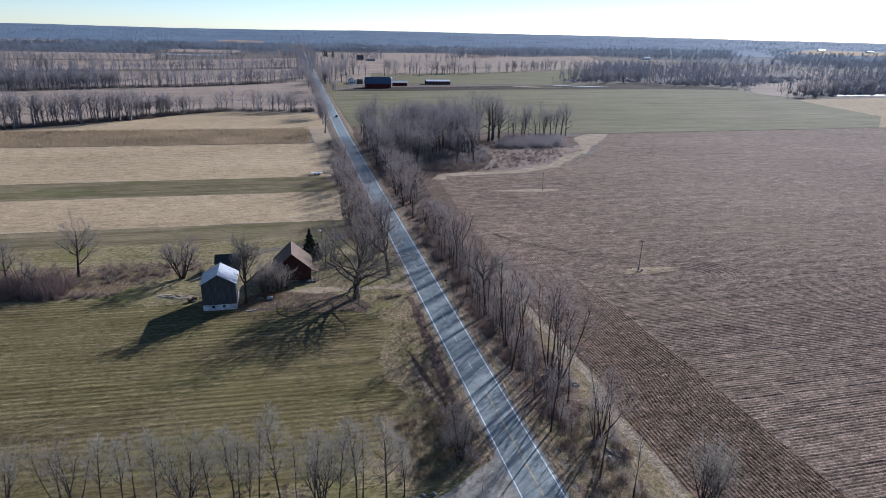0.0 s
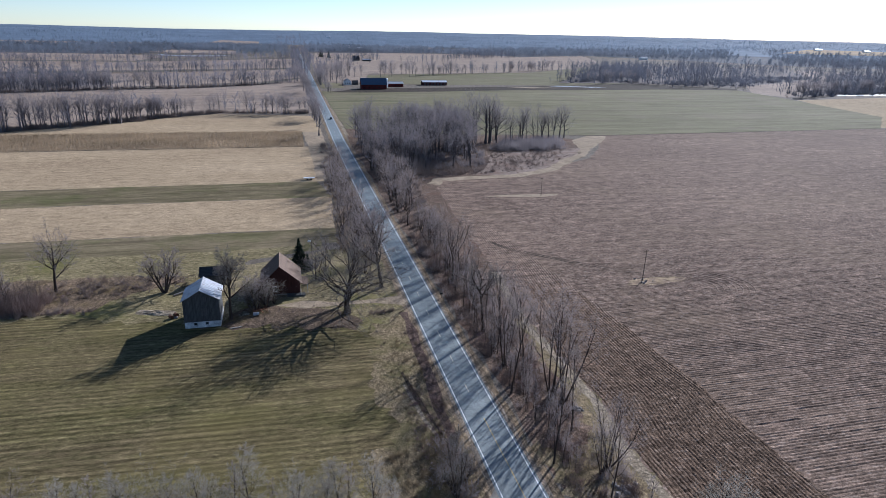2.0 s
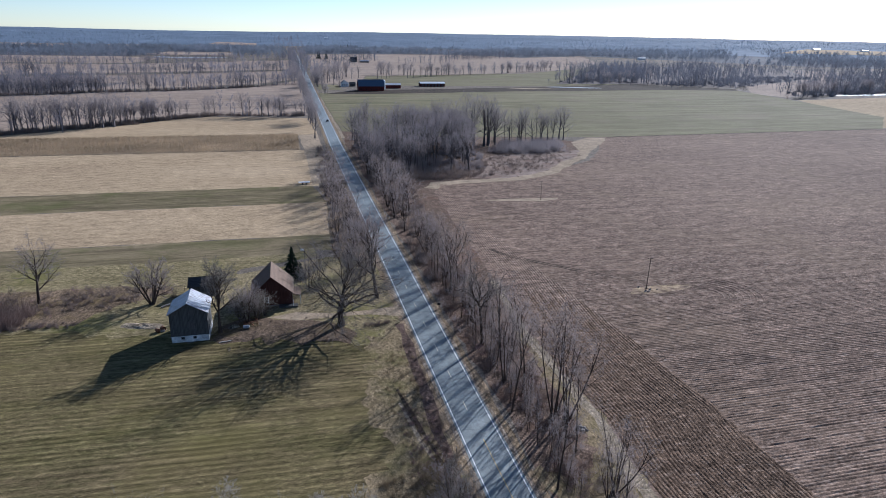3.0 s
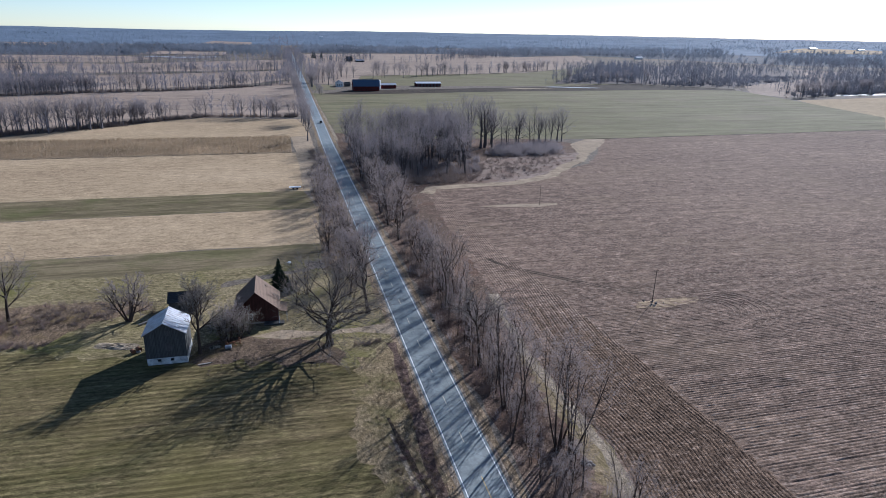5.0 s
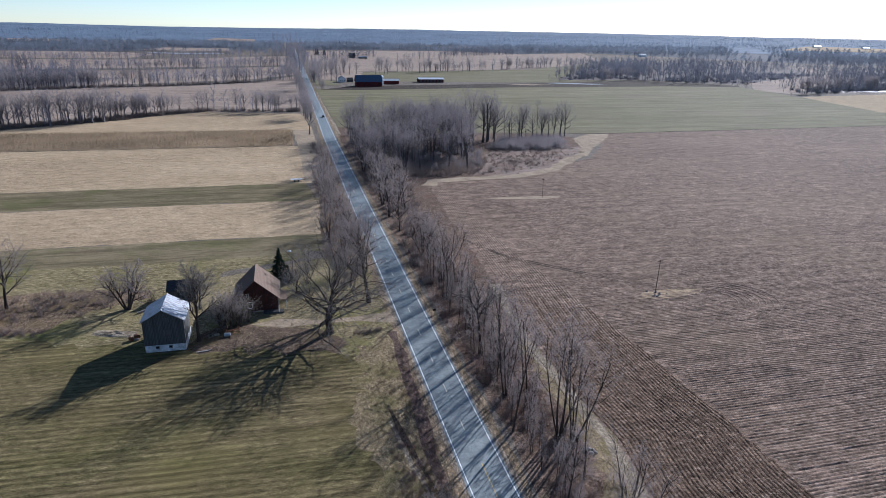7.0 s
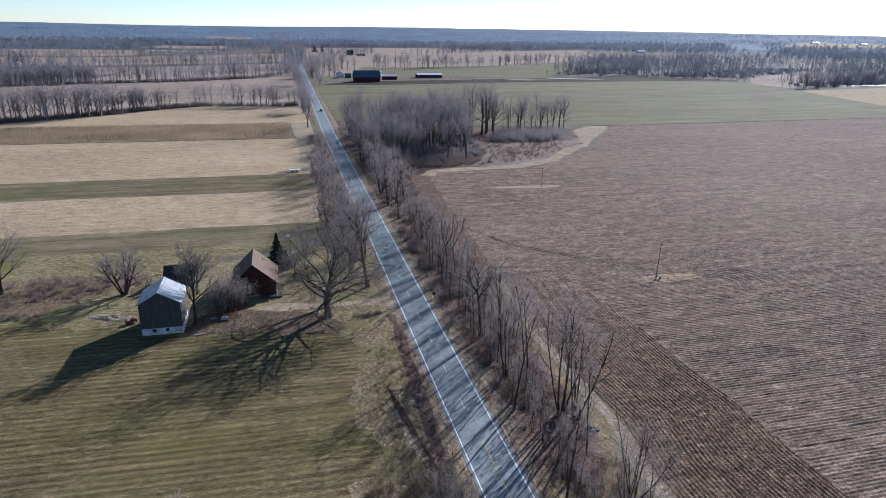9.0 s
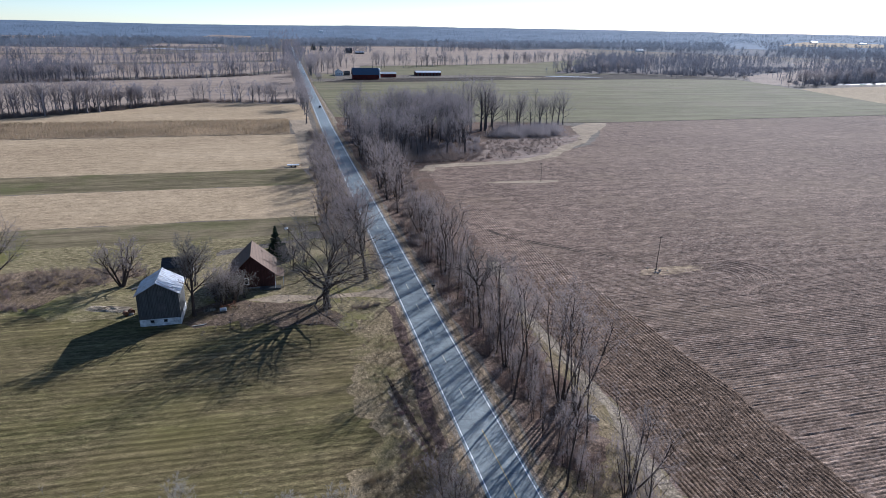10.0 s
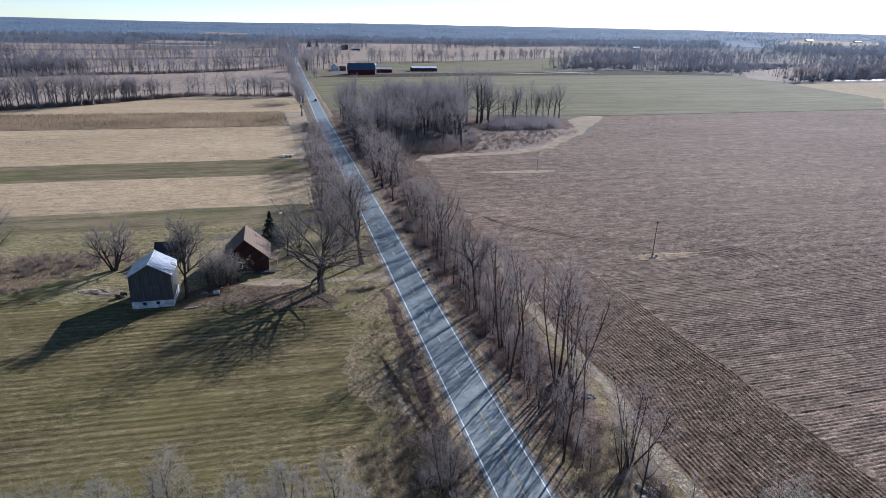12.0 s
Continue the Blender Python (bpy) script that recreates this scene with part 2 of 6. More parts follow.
M_ASPHALT = asphalt()
M_WHITE = paint("white_line_paint", (0.78, 0.78, 0.76), worn=0.56)
M_DASH = paint("faded_yellow_paint", (0.66, 0.60, 0.42), worn=0.55)
M_YELLOW = paint("yellow_line_paint", (0.62, 0.40, 0.06), worn=0.52)
M_BARNWOOD = timber("weathered_barn_boards", (0.058, 0.057, 0.054), (0.111, 0.108, 0.102), 0.28)
M_LIME = plain("whitewashed_block", (0.53, 0.52, 0.50), 0.9, 0, 0.95, 0.9)
M_TIN = sheet_metal("barn_tin", (0.46, 0.47, 0.49), (0.19, 0.135, 0.10), 0.36)
M_REDWOOD = timber("red_siding", (0.052, 0.022, 0.018), (0.084, 0.034, 0.027), 0.25)
M_SHINGLE = shingle("brown_shingles", (0.104, 0.066, 0.043), (0.172, 0.114, 0.080))
M_DARKROOF = shingle("dark_tar_roof", (0.032, 0.033, 0.035), (0.059, 0.059, 0.059))
M_TRIM = plain("white_trim", (0.7, 0.7, 0.68), 0.6, 0, 0.2)
M_GLASS = plain("window_glass", (0.02, 0.024, 0.028), 0.08, 0, 0.1)
M_BARK = bark("bark", (0.032, 0.022, 0.017), (0.086, 0.063, 0.050))
M_LANETWIG = bark("pale_twigs", (0.240, 0.216, 0.182), (0.410, 0.374, 0.322), 0, 0.45)
M_TWIG = bark("twigs", (0.212, 0.176, 0.162), (0.376, 0.318, 0.296), 0, 0.4)
M_OAKTWIG = bark("oak_twigs", (0.120, 0.104, 0.090), (0.215, 0.190, 0.168), 0, 0.2)
M_WEED = bark("dead_weed_stalks", (0.150, 0.112, 0.068), (0.285, 0.215, 0.135), 0, 0.3)
M_BRAMBLE = bark("bramble_twigs", (0.110, 0.076, 0.064), (0.230, 0.168, 0.146), 0, 0.2)
M_REDTWIG = bark("red_twigs", (0.251, 0.156, 0.145), (0.406, 0.282, 0.255))
# Far trees are paler and bluer than near bark to imitate haze.
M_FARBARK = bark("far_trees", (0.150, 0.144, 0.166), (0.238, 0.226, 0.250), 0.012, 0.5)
M_NEEDLE = bark("needles", (0.012, 0.022, 0.012), (0.035, 0.055, 0.028))
M_STONE = plain("field_stone", (0.25, 0.225, 0.20), 0.9, 0, 0.8, 2.0)
M_POLE = plain("pole_wood", (0.14, 0.105, 0.08), 0.9)
M_BLUETIN = sheet_metal("blue_green_tin", (0.085, 0.118, 0.165), (0.08, 0.09, 0.11), 0.6, "X", 0.75)
M_REDTIN = timber("barn_red", (0.085, 0.015, 0.015), (0.125, 0.025, 0.022), 0.3)
M_WHITETIN = sheet_metal("white_tin", (0.72, 0.73, 0.74), (0.5, 0.46, 0.42), 0.5, "X", 0.7)
M_GREYTIN = sheet_metal("grey_tin", (0.45, 0.46, 0.47), (0.3, 0.25, 0.2), 0.5, "X", 0.7)
M_CORN = soil("standing_corn", (0.202, 0.147, 0.088), (0.260, 0.193, 0.118), (0.328, 0.252, 0.168), 0.05, 1.6, None, "Y", 0, 0.4, rough=0.35)
M_CAR = plain("dark_car_paint", (0.02, 0.022, 0.026), 0.25, 0.3, 0.1)
M_CARWHITE = plain("white_car_paint", (0.7, 0.7, 0.7), 0.3, 0.1, 0.1)
M_TYRE = plain("tyre_rubber", (0.02, 0.02, 0.02), 0.9)
M_RUST = plain("rusty_iron", (0.20, 0.09, 0.05), 0.85, 0.2, 0.6)
M_ICE = plain("pond_ice", (0.238, 0.252, 0.271), 0.5, 0, 0.5, 0.05)
M_ROUGH = soil("rough_weeds", (0.070, 0.050, 0.031), (0.124, 0.089, 0.056), (0.240, 0.172, 0.114), 0.09, 0.9, None, "Y", 0, 0.5, (1, 0.6, 1), (0.130, 0.095, 0.038))
M_BRUSHFLOOR = soil("brush_floor", (0.137, 0.097, 0.077), (0.216, 0.161, 0.127), (0.314, 0.244, 0.196), 0.06, 0.6, None, "Y", 0, 0.6, (1, 1, 1), (0.186, 0.118, 0.087))
M_GREYBARK = bark("grey_bark", (0.060, 0.052, 0.050), (0.120, 0.106, 0.104))
M_WOODTWIG = bark("woodlot_twigs", (0.170, 0.150, 0.150), (0.292, 0.260, 0.262), 0, 0.42)
M_ROWTWIG = bark("hedgerow_twigs", (0.205, 0.180, 0.178), (0.335, 0.298, 0.296), 0, 0.45)
M_ROWBARK = bark("hedgerow_bark", (0.122, 0.108, 0.106), (0.215, 0.193, 0.192))
M_BUSHTWIG = bark("shrub_twigs", (0.145, 0.113, 0.096), (0.257, 0.203, 0.173), 0, 0.25)
# Crown colours of the far woods carry the distance haze, bluest on hills.
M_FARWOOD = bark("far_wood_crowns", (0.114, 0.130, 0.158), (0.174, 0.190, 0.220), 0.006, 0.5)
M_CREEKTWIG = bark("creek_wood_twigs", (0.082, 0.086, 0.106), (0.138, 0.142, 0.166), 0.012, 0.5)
M_HILLWOOD = bark("hill_crowns_haze_blue", (0.160, 0.200, 0.250), (0.222, 0.264, 0.318), 0.004, 0.5)
M_DITCH = soil("ditch_weeds", (0.060, 0.040, 0.032), (0.096, 0.065, 0.052), (0.165, 0.116, 0.090), 0.08, 0.9)
# Distance haze put into the ridge: blue colour and a weak glow, no lamp.
M_RIDGE = soil("hazy_ridge", (0.050, 0.063, 0.082), (0.076, 0.093, 0.118), (0.110, 0.130, 0.158), 0.003, 0.03, rough=0.2)
ridge_haze = M_RIDGE.node_tree.nodes["Principled BSDF"]
ridge_haze.inputs["Emission Color"].default_value, ridge_haze.inputs["Emission Strength"].default_value = (0.20, 0.28, 0.40, 1), 0.16


# ---- mesh helpers ----
from mathutils import geometry

LIFT = 0.2
laid = []


def level_step():
    """A hair of height for each sheet of land, so that no two lie in one plane."""
    laid.append(1)
    return 0.00006 * len(laid)

def mesh_object(name, verts, faces, material, parent=None, label=""):
    me = bpy.data.meshes.new(name)
    me.from_pydata(verts, [], faces)
    me.materials.append(material)
    me.update()
    ob = new(name, me)
    ob.parent = parent
    if label:
        ob["label"] = label
    return ob


def part(name, bm, material, parent, label=""):
    me = bpy.data.meshes.new(name)
    bmesh.ops.recalc_face_normals(bm, faces=bm.faces)
    bm.to_mesh(me)
    bm.free()
    me.materials.append(material)
    ob = new(name, me)
    ob.parent = parent
    if label:
        ob["label"] = label
    return ob


def box(bm, x0, y0, z0, x1, y1, z1, bevel=0.0):
    made = bmesh.ops.create_cube(bm, size=1.0, matrix=Matrix.LocRotScale(((x0 + x1) / 2, (y0 + y1) / 2, (z0 + z1) / 2), None, (x1 - x0, y1 - y0, z1 - z0)))
    if bevel:
        edges = list({e for v in made["verts"] for e in v.link_edges})
        bmesh.ops.bevel(bm, geom=edges, offset=bevel, segments=2, affect="EDGES")
    return bm


def boxes(*rows, bevel=0.0):
    bm = bmesh.new()
    for r in rows:
        box(bm, *r, bevel=bevel)
    return bm


def rod(bm, a, b, r0, r1, sides=8):
    a, b = Vector(a), Vector(b)
    m = Matrix.Translation((a + b) / 2) @ (b - a).to_track_quat("Z", "Y").to_matrix().to_4x4()
    bmesh.ops.create_cone(bm, cap_ends=True, segments=sides, radius1=r0, radius2=r1, depth=(b - a).length, matrix=m)
    return bm


def slab(bm, corners, thick):
    """A plate over four or more corners, with its thickness downwards."""
    top = [bm.verts.new(c) for c in corners]
    low = [bm.verts.new((c[0], c[1], c[2] - thick)) for c in corners]
    n = len(top)
    bm.faces.new(top)
    bm.faces.new(low[::-1])
    for i in range(n):
        bm.faces.new((top[i], low[i], low[(i + 1) % n], top[(i + 1) % n]))
    return bm


def thing(name, at, label, category, group="", kind="", turn=0.0):
    ob = new(name)
    ob.empty_display_size = 0.3
    ob.matrix_basis = pose(*at, 0, 0, turn)
    return tagged(ob, label, category, group, kind)


def sheet(name, outline, z, material, label, category="field", ragged=0.0, step=6.0):
    """A level piece of land cover with a slightly ragged edge."""
    rnd = random.Random(name + label)
    z = z * (LIFT if min(y for _, y in outline) < 400 else 3.0) + level_step()
    pts = []
    for (x0, y0), (x1, y1) in zip(outline, outline[1:] + outline[:1]):
        n = max(1, int(math.hypot(x1 - x0, y1 - y0) / step)) if ragged else 1
        for k in range(n):
            f = k / n
            off = rnd.uniform(-ragged, ragged) / math.hypot(x1 - x0, y1 - y0) if 0 < k < n - 1 else 0
            pts.append((x0 + (x1 - x0) * f + (y1 - y0) * off, y0 + (y1 - y0) * f - (x1 - x0) * off, z))
    n = len(pts)
    flat = [Vector(p[:2]) for p in pts]
    x0, x1, y0, y1 = min(p[0] for p in pts), max(p[0] for p in pts), min(p[1] for p in pts), max(p[1] for p in pts)
    gap = max(25.0, (x1 - x0) / 40, (y1 - y0) / 40)
    flat += [Vector((x0 + gap * (i + 0.5), y0 + gap * (j + 0.5))) for i in range(int((x1 - x0) / gap)) for j in range(int((y1 - y0) / gap))]
    spots, _, tris, *_ = geometry.delaunay_2d_cdt(flat, [], [list(range(n))], 1, 1e-4)
    up = [t if (spots[t[1]] - spots[t[0]]).cross(spots[t[2]] - spots[t[0]]) > 0 else t[::-1] for t in tris]
    me = bpy.data.meshes.new(name)
    me.from_pydata([(p.x, p.y, z) for p in spots], [], up)
    me.materials.append(material)
    return tagged(new(name, me), label, category, "", "structure")


def ribbon(name, line, width, z, material, label, category, ragged=0.0):
    rnd = random.Random(name + label)
    z = z * LIFT + level_step()
    verts, faces = [], []
    pts = []
    for (x0, y0), (x1, y1) in zip(line, line[1:]):
        n = max(1, int(math.hypot(x1 - x0, y1 - y0) / 5)) if ragged else 1
        pts += [(x0 + (x1 - x0) * k / n, y0 + (y1 - y0) * k / n) for k in range(n)]
    pts.append(line[-1])
    for i, (x, y) in enumerate(pts):
        ax, ay = pts[max(0, i - 1)]
        bx, by = pts[min(len(pts) - 1, i + 1)]
        d = math.hypot(bx - ax, by - ay)
        nx, ny = (by - ay) / d, -(bx - ax) / d
        for s in (-1, 1):
            w = s * (width / 2 + rnd.uniform(-ragged, ragged))
            verts.append((x + nx * w, y + ny * w, z))
    faces = [(2 * i, 2 * i + 1, 2 * i + 3, 2 * i + 2) for i in range(len(pts) - 1)]
    ob = mesh_object(name, verts, faces, material)
    return tagged(ob, label, category, "", "structure")
M_CORNLEAF = bark("dry_corn_leaves", (0.20, 0.145, 0.090), (0.30, 0.225, 0.145), 0.02, 0.5)
# Darkened for the shade under far trees and blued for haze.
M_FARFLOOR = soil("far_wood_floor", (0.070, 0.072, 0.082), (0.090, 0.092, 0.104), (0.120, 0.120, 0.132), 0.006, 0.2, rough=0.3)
M_WOODFLOOR = soil("wood_floor", (0.120, 0.100, 0.090), (0.165, 0.138, 0.124), (0.215, 0.185, 0.165), 0.02, 0.5, rough=0.4)
M_BANK = soil("bank_grass", (0.118, 0.089, 0.049), (0.182, 0.137, 0.077), (0.266, 0.203, 0.122), 0.06, 0.9, None, "Y", 0, 0.5, (1, 0.6, 1), (0.128, 0.112, 0.044))


# ---- land ----
def make_ground():
    bm = bmesh.new()
    bmesh.ops.create_grid(bm, x_segments=24, y_segments=24, size=4600, matrix=Matrix.Translation((0, 300, 0)))
    me = bpy.data.meshes.new("ground")
    bm.to_mesh(me)
    bm.free()
    me.materials.append(M_GROUND)
    tagged(new("ground", me), "dry winter grassland and crop residue reaching the horizon", "ground", "", "structure")


make_ground()
WEST, EAST = -650, 1100
land = {}


def field(name, outline, z, material, label, ragged):
    """A field of the plan: outline, height, cover, label and how ragged its edge is."""
    land[name] = sheet(name, outline, z, material, label, "field", ragged, 2.5 if min(y for _, y in outline) < 200 else 6.0)


field("hay_field", [(WEST, 60), (-60, 74), (-14, 84), (-13.5, 118), (-14.5, 136), (-22, 143), (-45, 147), (-62, 153), (-88, 161), (WEST, 175)], 0.09, M_HAY, "olive green mown hay field with faint rows", 2.4)
field("yard_grass", [(-64, 153), (-47, 152), (-24, 146), (-15, 131), (-5.6, 131), (-5.6, 197), (-20, 202), (-45, 192), (-70, 188)], 0.03, M_YARDGRASS, "tan and yellow green grass round the farm buildings", 0.9)
# Brown leafy earth; part of its dark colour stands for the oak's shade.
field("farmyard_ground", [(-52, 148.5), (-46, 141), (-30, 137.5), (-21, 138), (-17, 146), (-22, 153), (-33, 157), (-44, 160), (-49, 156)], 0.06, M_DIRT, "bare brown earth and leaves under farmyard trees", 1.4)
field("rough_grass", [(-46, 196), (-60, 158), (-60, 151), (-88, 156), (WEST, 168), (WEST, 208), (-24, 211), (-23, 203)], 0.05, M_GRASS, "uneven green and tan grass beside the barn", 0.8)
field("grass_strip_1", [(WEST, 206), (-45, 206.5), (-18, 209), (-17.5, 225.8), (WEST, 227)], 0.06, M_STRIP, "dull green contour strip of winter grass", 0.5)
field("stubble_strip_1", [(WEST, 227.2), (-17.5, 226), (-15.5, 271.5), (WEST, 273.5)], 0.04, M_STUBBLE, "pale tan strip of cut corn stubble", 0.5)
field("grass_strip_2", [(WEST, 273.7), (-15.5, 271.7), (-20, 302), (WEST, 304)], 0.06, M_STRIP, "dull green contour strip of winter grass", 0.5)
field("stubble_strip_2", [(WEST, 304.2), (-17, 302.2), (-20, 398), (WEST, 398)], 0.04, M_STUBBLE, "pale tan strip of cut corn stubble", 0.5)
field("stubble_strip_3", [(WEST, 460), (-22, 458), (-9, 458), (-9, 545), (-60, 556), (-90, 560), (-116, 545), (-152, 512), (-188, 488), (-223, 468), (WEST, 380)], 0.04, M_STUBBLE, "pale stubble field below the tree line", 0.8)
field("headland", [(-20, 304), (-11, 310), (-9, 350), (-8.6, 457.5), (-22, 457.5), (-20, 398)], 0.05, M_TRACK, "pale driven headland at the end of the corn", 0.6)
field("pale_field_1", [(WEST, 475), (-223, 482), (-188, 502), (-152, 526), (-116, 560), (-60, 566), (-9, 566), (-5, 965), (-63, 845), (-143, 800), (-228, 778), (-286, 752), (WEST, 690)], 0.04, M_PALE, "pinkish tan harvested field", 0.0)
field("pale_field_2", [(WEST, 830), (-286, 790), (-143, 850), (-63, 900), (-3, 990), (-3, 1190), (-209, 1085), (-425, 1020), (WEST - 100, 1000)], 0.04, M_PALE, "pale harvested field between hedgerows", 0.0)
field("pale_field_3", [(-900, 1160), (-425, 1060), (0, 1230), (0, 1600), (-318, 1380), (-555, 1370), (-900, 1480)], 0.04, M_PALE, "pale harvested field between hedgerows", 0.0)
field("pale_field_4", [(-1100, 1560), (-555, 1420), (-318, 1420), (-300, 1640), (-400, 1735), (-685, 1745), (-1100, 1800)], 0.05, M_PALE, "far pale field before the woods", 0.0)
field("tilled_field", [(22, -120), (22, 87), (24, 100), (23, 113), (23, 138), (27, 176), (30, 230), (33, 281), (40, 297), (82, 297), (117, 326), (139, 340), (160, 370), (185, 420), (446, 430), (EAST, 445), (EAST, -120)], 0.03, M_TILLED, "purplish brown tilled field with fine crop rows", 0.7)
field("wheat_field", [(9, 470), (60, 440), (150, 424), (190, 421), (446, 431), (520, 498), (557, 665), (575, 775), (480, 800), (235, 792), (60, 762), (9, 765)], 0.05, M_WHEAT, "soft green winter wheat field", 0.5)
field("tan_field", [(430, 434), (EAST, 446), (EAST, 720), (717, 677), (560, 652), (505, 498)], 0.01, M_TAN, "golden tan field corner", 0.0)
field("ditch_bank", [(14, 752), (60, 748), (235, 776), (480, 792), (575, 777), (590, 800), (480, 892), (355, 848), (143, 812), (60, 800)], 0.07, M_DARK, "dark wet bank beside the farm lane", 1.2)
field("farm_lawn", [(12, 806), (40, 808), (40, 880), (12, 890)], 0.05, M_WHEAT, "small green farm lawn", 0.0)
field("meadow", [(70, 870), (200, 860), (355, 852), (480, 896), (600, 1000), (615, 1330), (406, 1137), (262, 1094), (100, 1050)], 0.05, M_WHEAT, "green meadow behind the farm", 0.0)
field("pale_field_5", [(12, 900), (70, 890), (100, 1055), (262, 1100), (406, 1143), (615, 1336), (760, 1560), (958, 2065), (680, 1880), (540, 2070), (330, 2070), (180, 2020), (50, 1960), (30, 1500)], 0.04, M_PALE, "pinkish tan field on the far rise", 0.0)
field("pale_field_6", [(644, 848), (745, 912), (1136, 1300), (1300, 1000), (803, 760), (573, 684), (562, 733)], 0.04, M_PALE, "pale harvested field behind the creek", 0.0)
field("wood_floor_1", [(360, 898), (520, 892), (610, 828), (900, 1000), (1140, 1340), (900, 1420), (640, 1330)], 0.06, M_WOODFLOOR, "grey brown leaf floor of the creek woods", 0.0)
field("wood_floor_2", [(580, 690), (680, 712), (830, 748), (1010, 810), (1260, 1150), (1100, 1120), (640, 730)], 0.07, M_WOODFLOOR, "grey brown leaf floor of the creek woods", 0.0)
field("wood_floor_3", [(-640, 815), (-286, 770), (-240, 800), (-228, 905), (-660, 1000)], 0.06, M_WOODFLOOR, "grey brown leaf floor of the field woods", 0.0)
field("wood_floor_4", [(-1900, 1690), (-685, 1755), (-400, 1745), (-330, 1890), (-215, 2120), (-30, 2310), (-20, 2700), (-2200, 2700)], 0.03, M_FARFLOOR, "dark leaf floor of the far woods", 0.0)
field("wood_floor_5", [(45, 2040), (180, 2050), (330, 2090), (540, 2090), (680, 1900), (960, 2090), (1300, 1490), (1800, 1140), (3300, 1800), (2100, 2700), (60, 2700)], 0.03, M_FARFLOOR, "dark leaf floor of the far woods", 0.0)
field("pale_bank", [(255, 822), (282, 806), (330, 812), (300, 818), (275, 828)], 0.12, M_TRACK, "pale bare bank beside the ditch", 1.0)
field("ditch_ice", [(320, 838), (375, 818), (400, 822), (335, 846)], 0.12, M_ICE, "white frozen ditch water", 1.0)
field("ice_strip", [(660, 704), (735, 704), (800, 716), (767, 716), (675, 706)], 0.09, M_ICE, "white frozen ditch water", 1.0)
field("pond_ice", [(-330, 1700), (-240, 1650), (-160, 1700), (-170, 1740), (-250, 1705), (-320, 1745)], 0.10, M_ICE, "white frozen marsh pond", 6.0)
ribbon("field_track", [(33, 288), (38, 297), (60, 300), (82, 301), (104, 314), (122, 334), (140, 352), (152, 372), (166, 398), (186, 416)], 6.5, 0.08, M_TRACK, "pale sandy farm track round the woodlot", "track", 1.0)
sheet("track_apron", [(146, 366), (156, 371), (180, 402), (190, 418), (176, 421), (156, 402)], 0.085, M_TRACK, "pale bare soil where the track widens", "track", 1.2)
ribbon("field_edge", [(21.6, 50), (21.8, 70), (21.9, 87), (23.0, 95), (23.8, 101), (23.4, 108), (22.9, 114), (22.8, 126), (22.9, 140), (24.6, 158), (26.3, 172)], 2.3, 0.07, M_PALEGRASS, "strip of pale dry grass along the field", "verge", 0.55)

# road: straight, with painted lines and gravel shoulders
ROAD = [(0, -200), (0, 420), (2.5, 700), (7, 1090), (14, 1920), (18, 2400)]
sheet("hedge_floor_east", [(6.5, 50), (22.8, 50), (22.8, 87), (24.8, 100), (23.8, 113), (23.8, 140), (27.8, 178), (30.8, 232), (33.8, 281), (39, 298), (82, 296), (115, 324), (138, 345), (150, 372), (160, 405), (148, 424), (60, 441), (9, 470), (6.5, 420)], 0.02, M_LITTER, "reddish brown leaf litter under hedge trees", "verge", 0.8)
sheet("belt_grass", [(6.6, 50), (22.6, 50), (22.6, 87), (24.6, 100), (23.4, 113), (23.4, 140), (20, 139), (19.5, 112), (19, 96), (16, 88), (10, 84), (6.8, 92)], 0.05, M_BANK, "tan dead grass under the belt trees", "verge", 1.6, 1.5)
sheet("hedge_floor_barn", [(-63, 180), (-72, 176), (-80, 170), (-83, 163.5), (-95, 163.8), (-107, 164.8), (-180, 170), (-180, 192), (-115, 189), (-95, 188), (-80, 188), (-64, 185)], 0.12, M_ROUGH, "brown dead weeds in the hedge", "verge", 1.0, 3.0)
sheet("brush_clearing", [(58, 306), (82, 301), (116, 327), (139, 350), (149, 374), (120, 368), (88, 364), (66, 336)], 0.06, M_BRUSHFLOOR, "pinkish tan brush and dead grass before the woodlot", "verge", 1.0, 3.0)
sheet("hedge_floor_west", [(-5.6, 72), (-19, 80), (-19, 137), (-5.6, 138)], 0.02, M_ROUGH, "tan and brown weeds beside the ditch", "verge", 0.6)
ribbon("ditch", [(-7.4, 88), (-7.1, 98), (-7.3, 104), (-6.8, 110), (-6.4, 119), (-6.3, 129), (-6.1, 138), (-6.3, 149)], 2.0, 0.13, M_DITCH, "reddish brown weedy roadside ditch", "ditch", 0.5)
# The gully is not cut in, only a flat ribbon of the darkest earth.
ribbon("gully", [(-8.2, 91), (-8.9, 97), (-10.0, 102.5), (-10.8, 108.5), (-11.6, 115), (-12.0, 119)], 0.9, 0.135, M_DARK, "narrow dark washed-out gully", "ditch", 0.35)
ribbon("gully_bank", [(-9.2, 92), (-9.9, 95.5), (-10.9, 101.5), (-11.7, 108), (-12.4, 114)], 0.8, 0.133, M_PALEGRASS, "pale flattened grass beside the gully", "verge", 0.3)
sheet("ditch_bank_west", [(-7.2, 106), (-12, 101), (-17.5, 104), (-17.5, 124), (-14.5, 141), (-9, 148), (-7.0, 146)], 0.11, M_BANK, "tan dead grass bank beside the ditch", "verge", 2.4, 1.5)
sheet("hedge_floor_lane", [(-100, 66), (-15, 70.5), (-7, 72), (-9, 84), (-14, 90), (-60, 88), (-100, 92)], 0.055, M_GRASS, "tan grass and leaf litter under the lane hedge", "verge", 0.9)
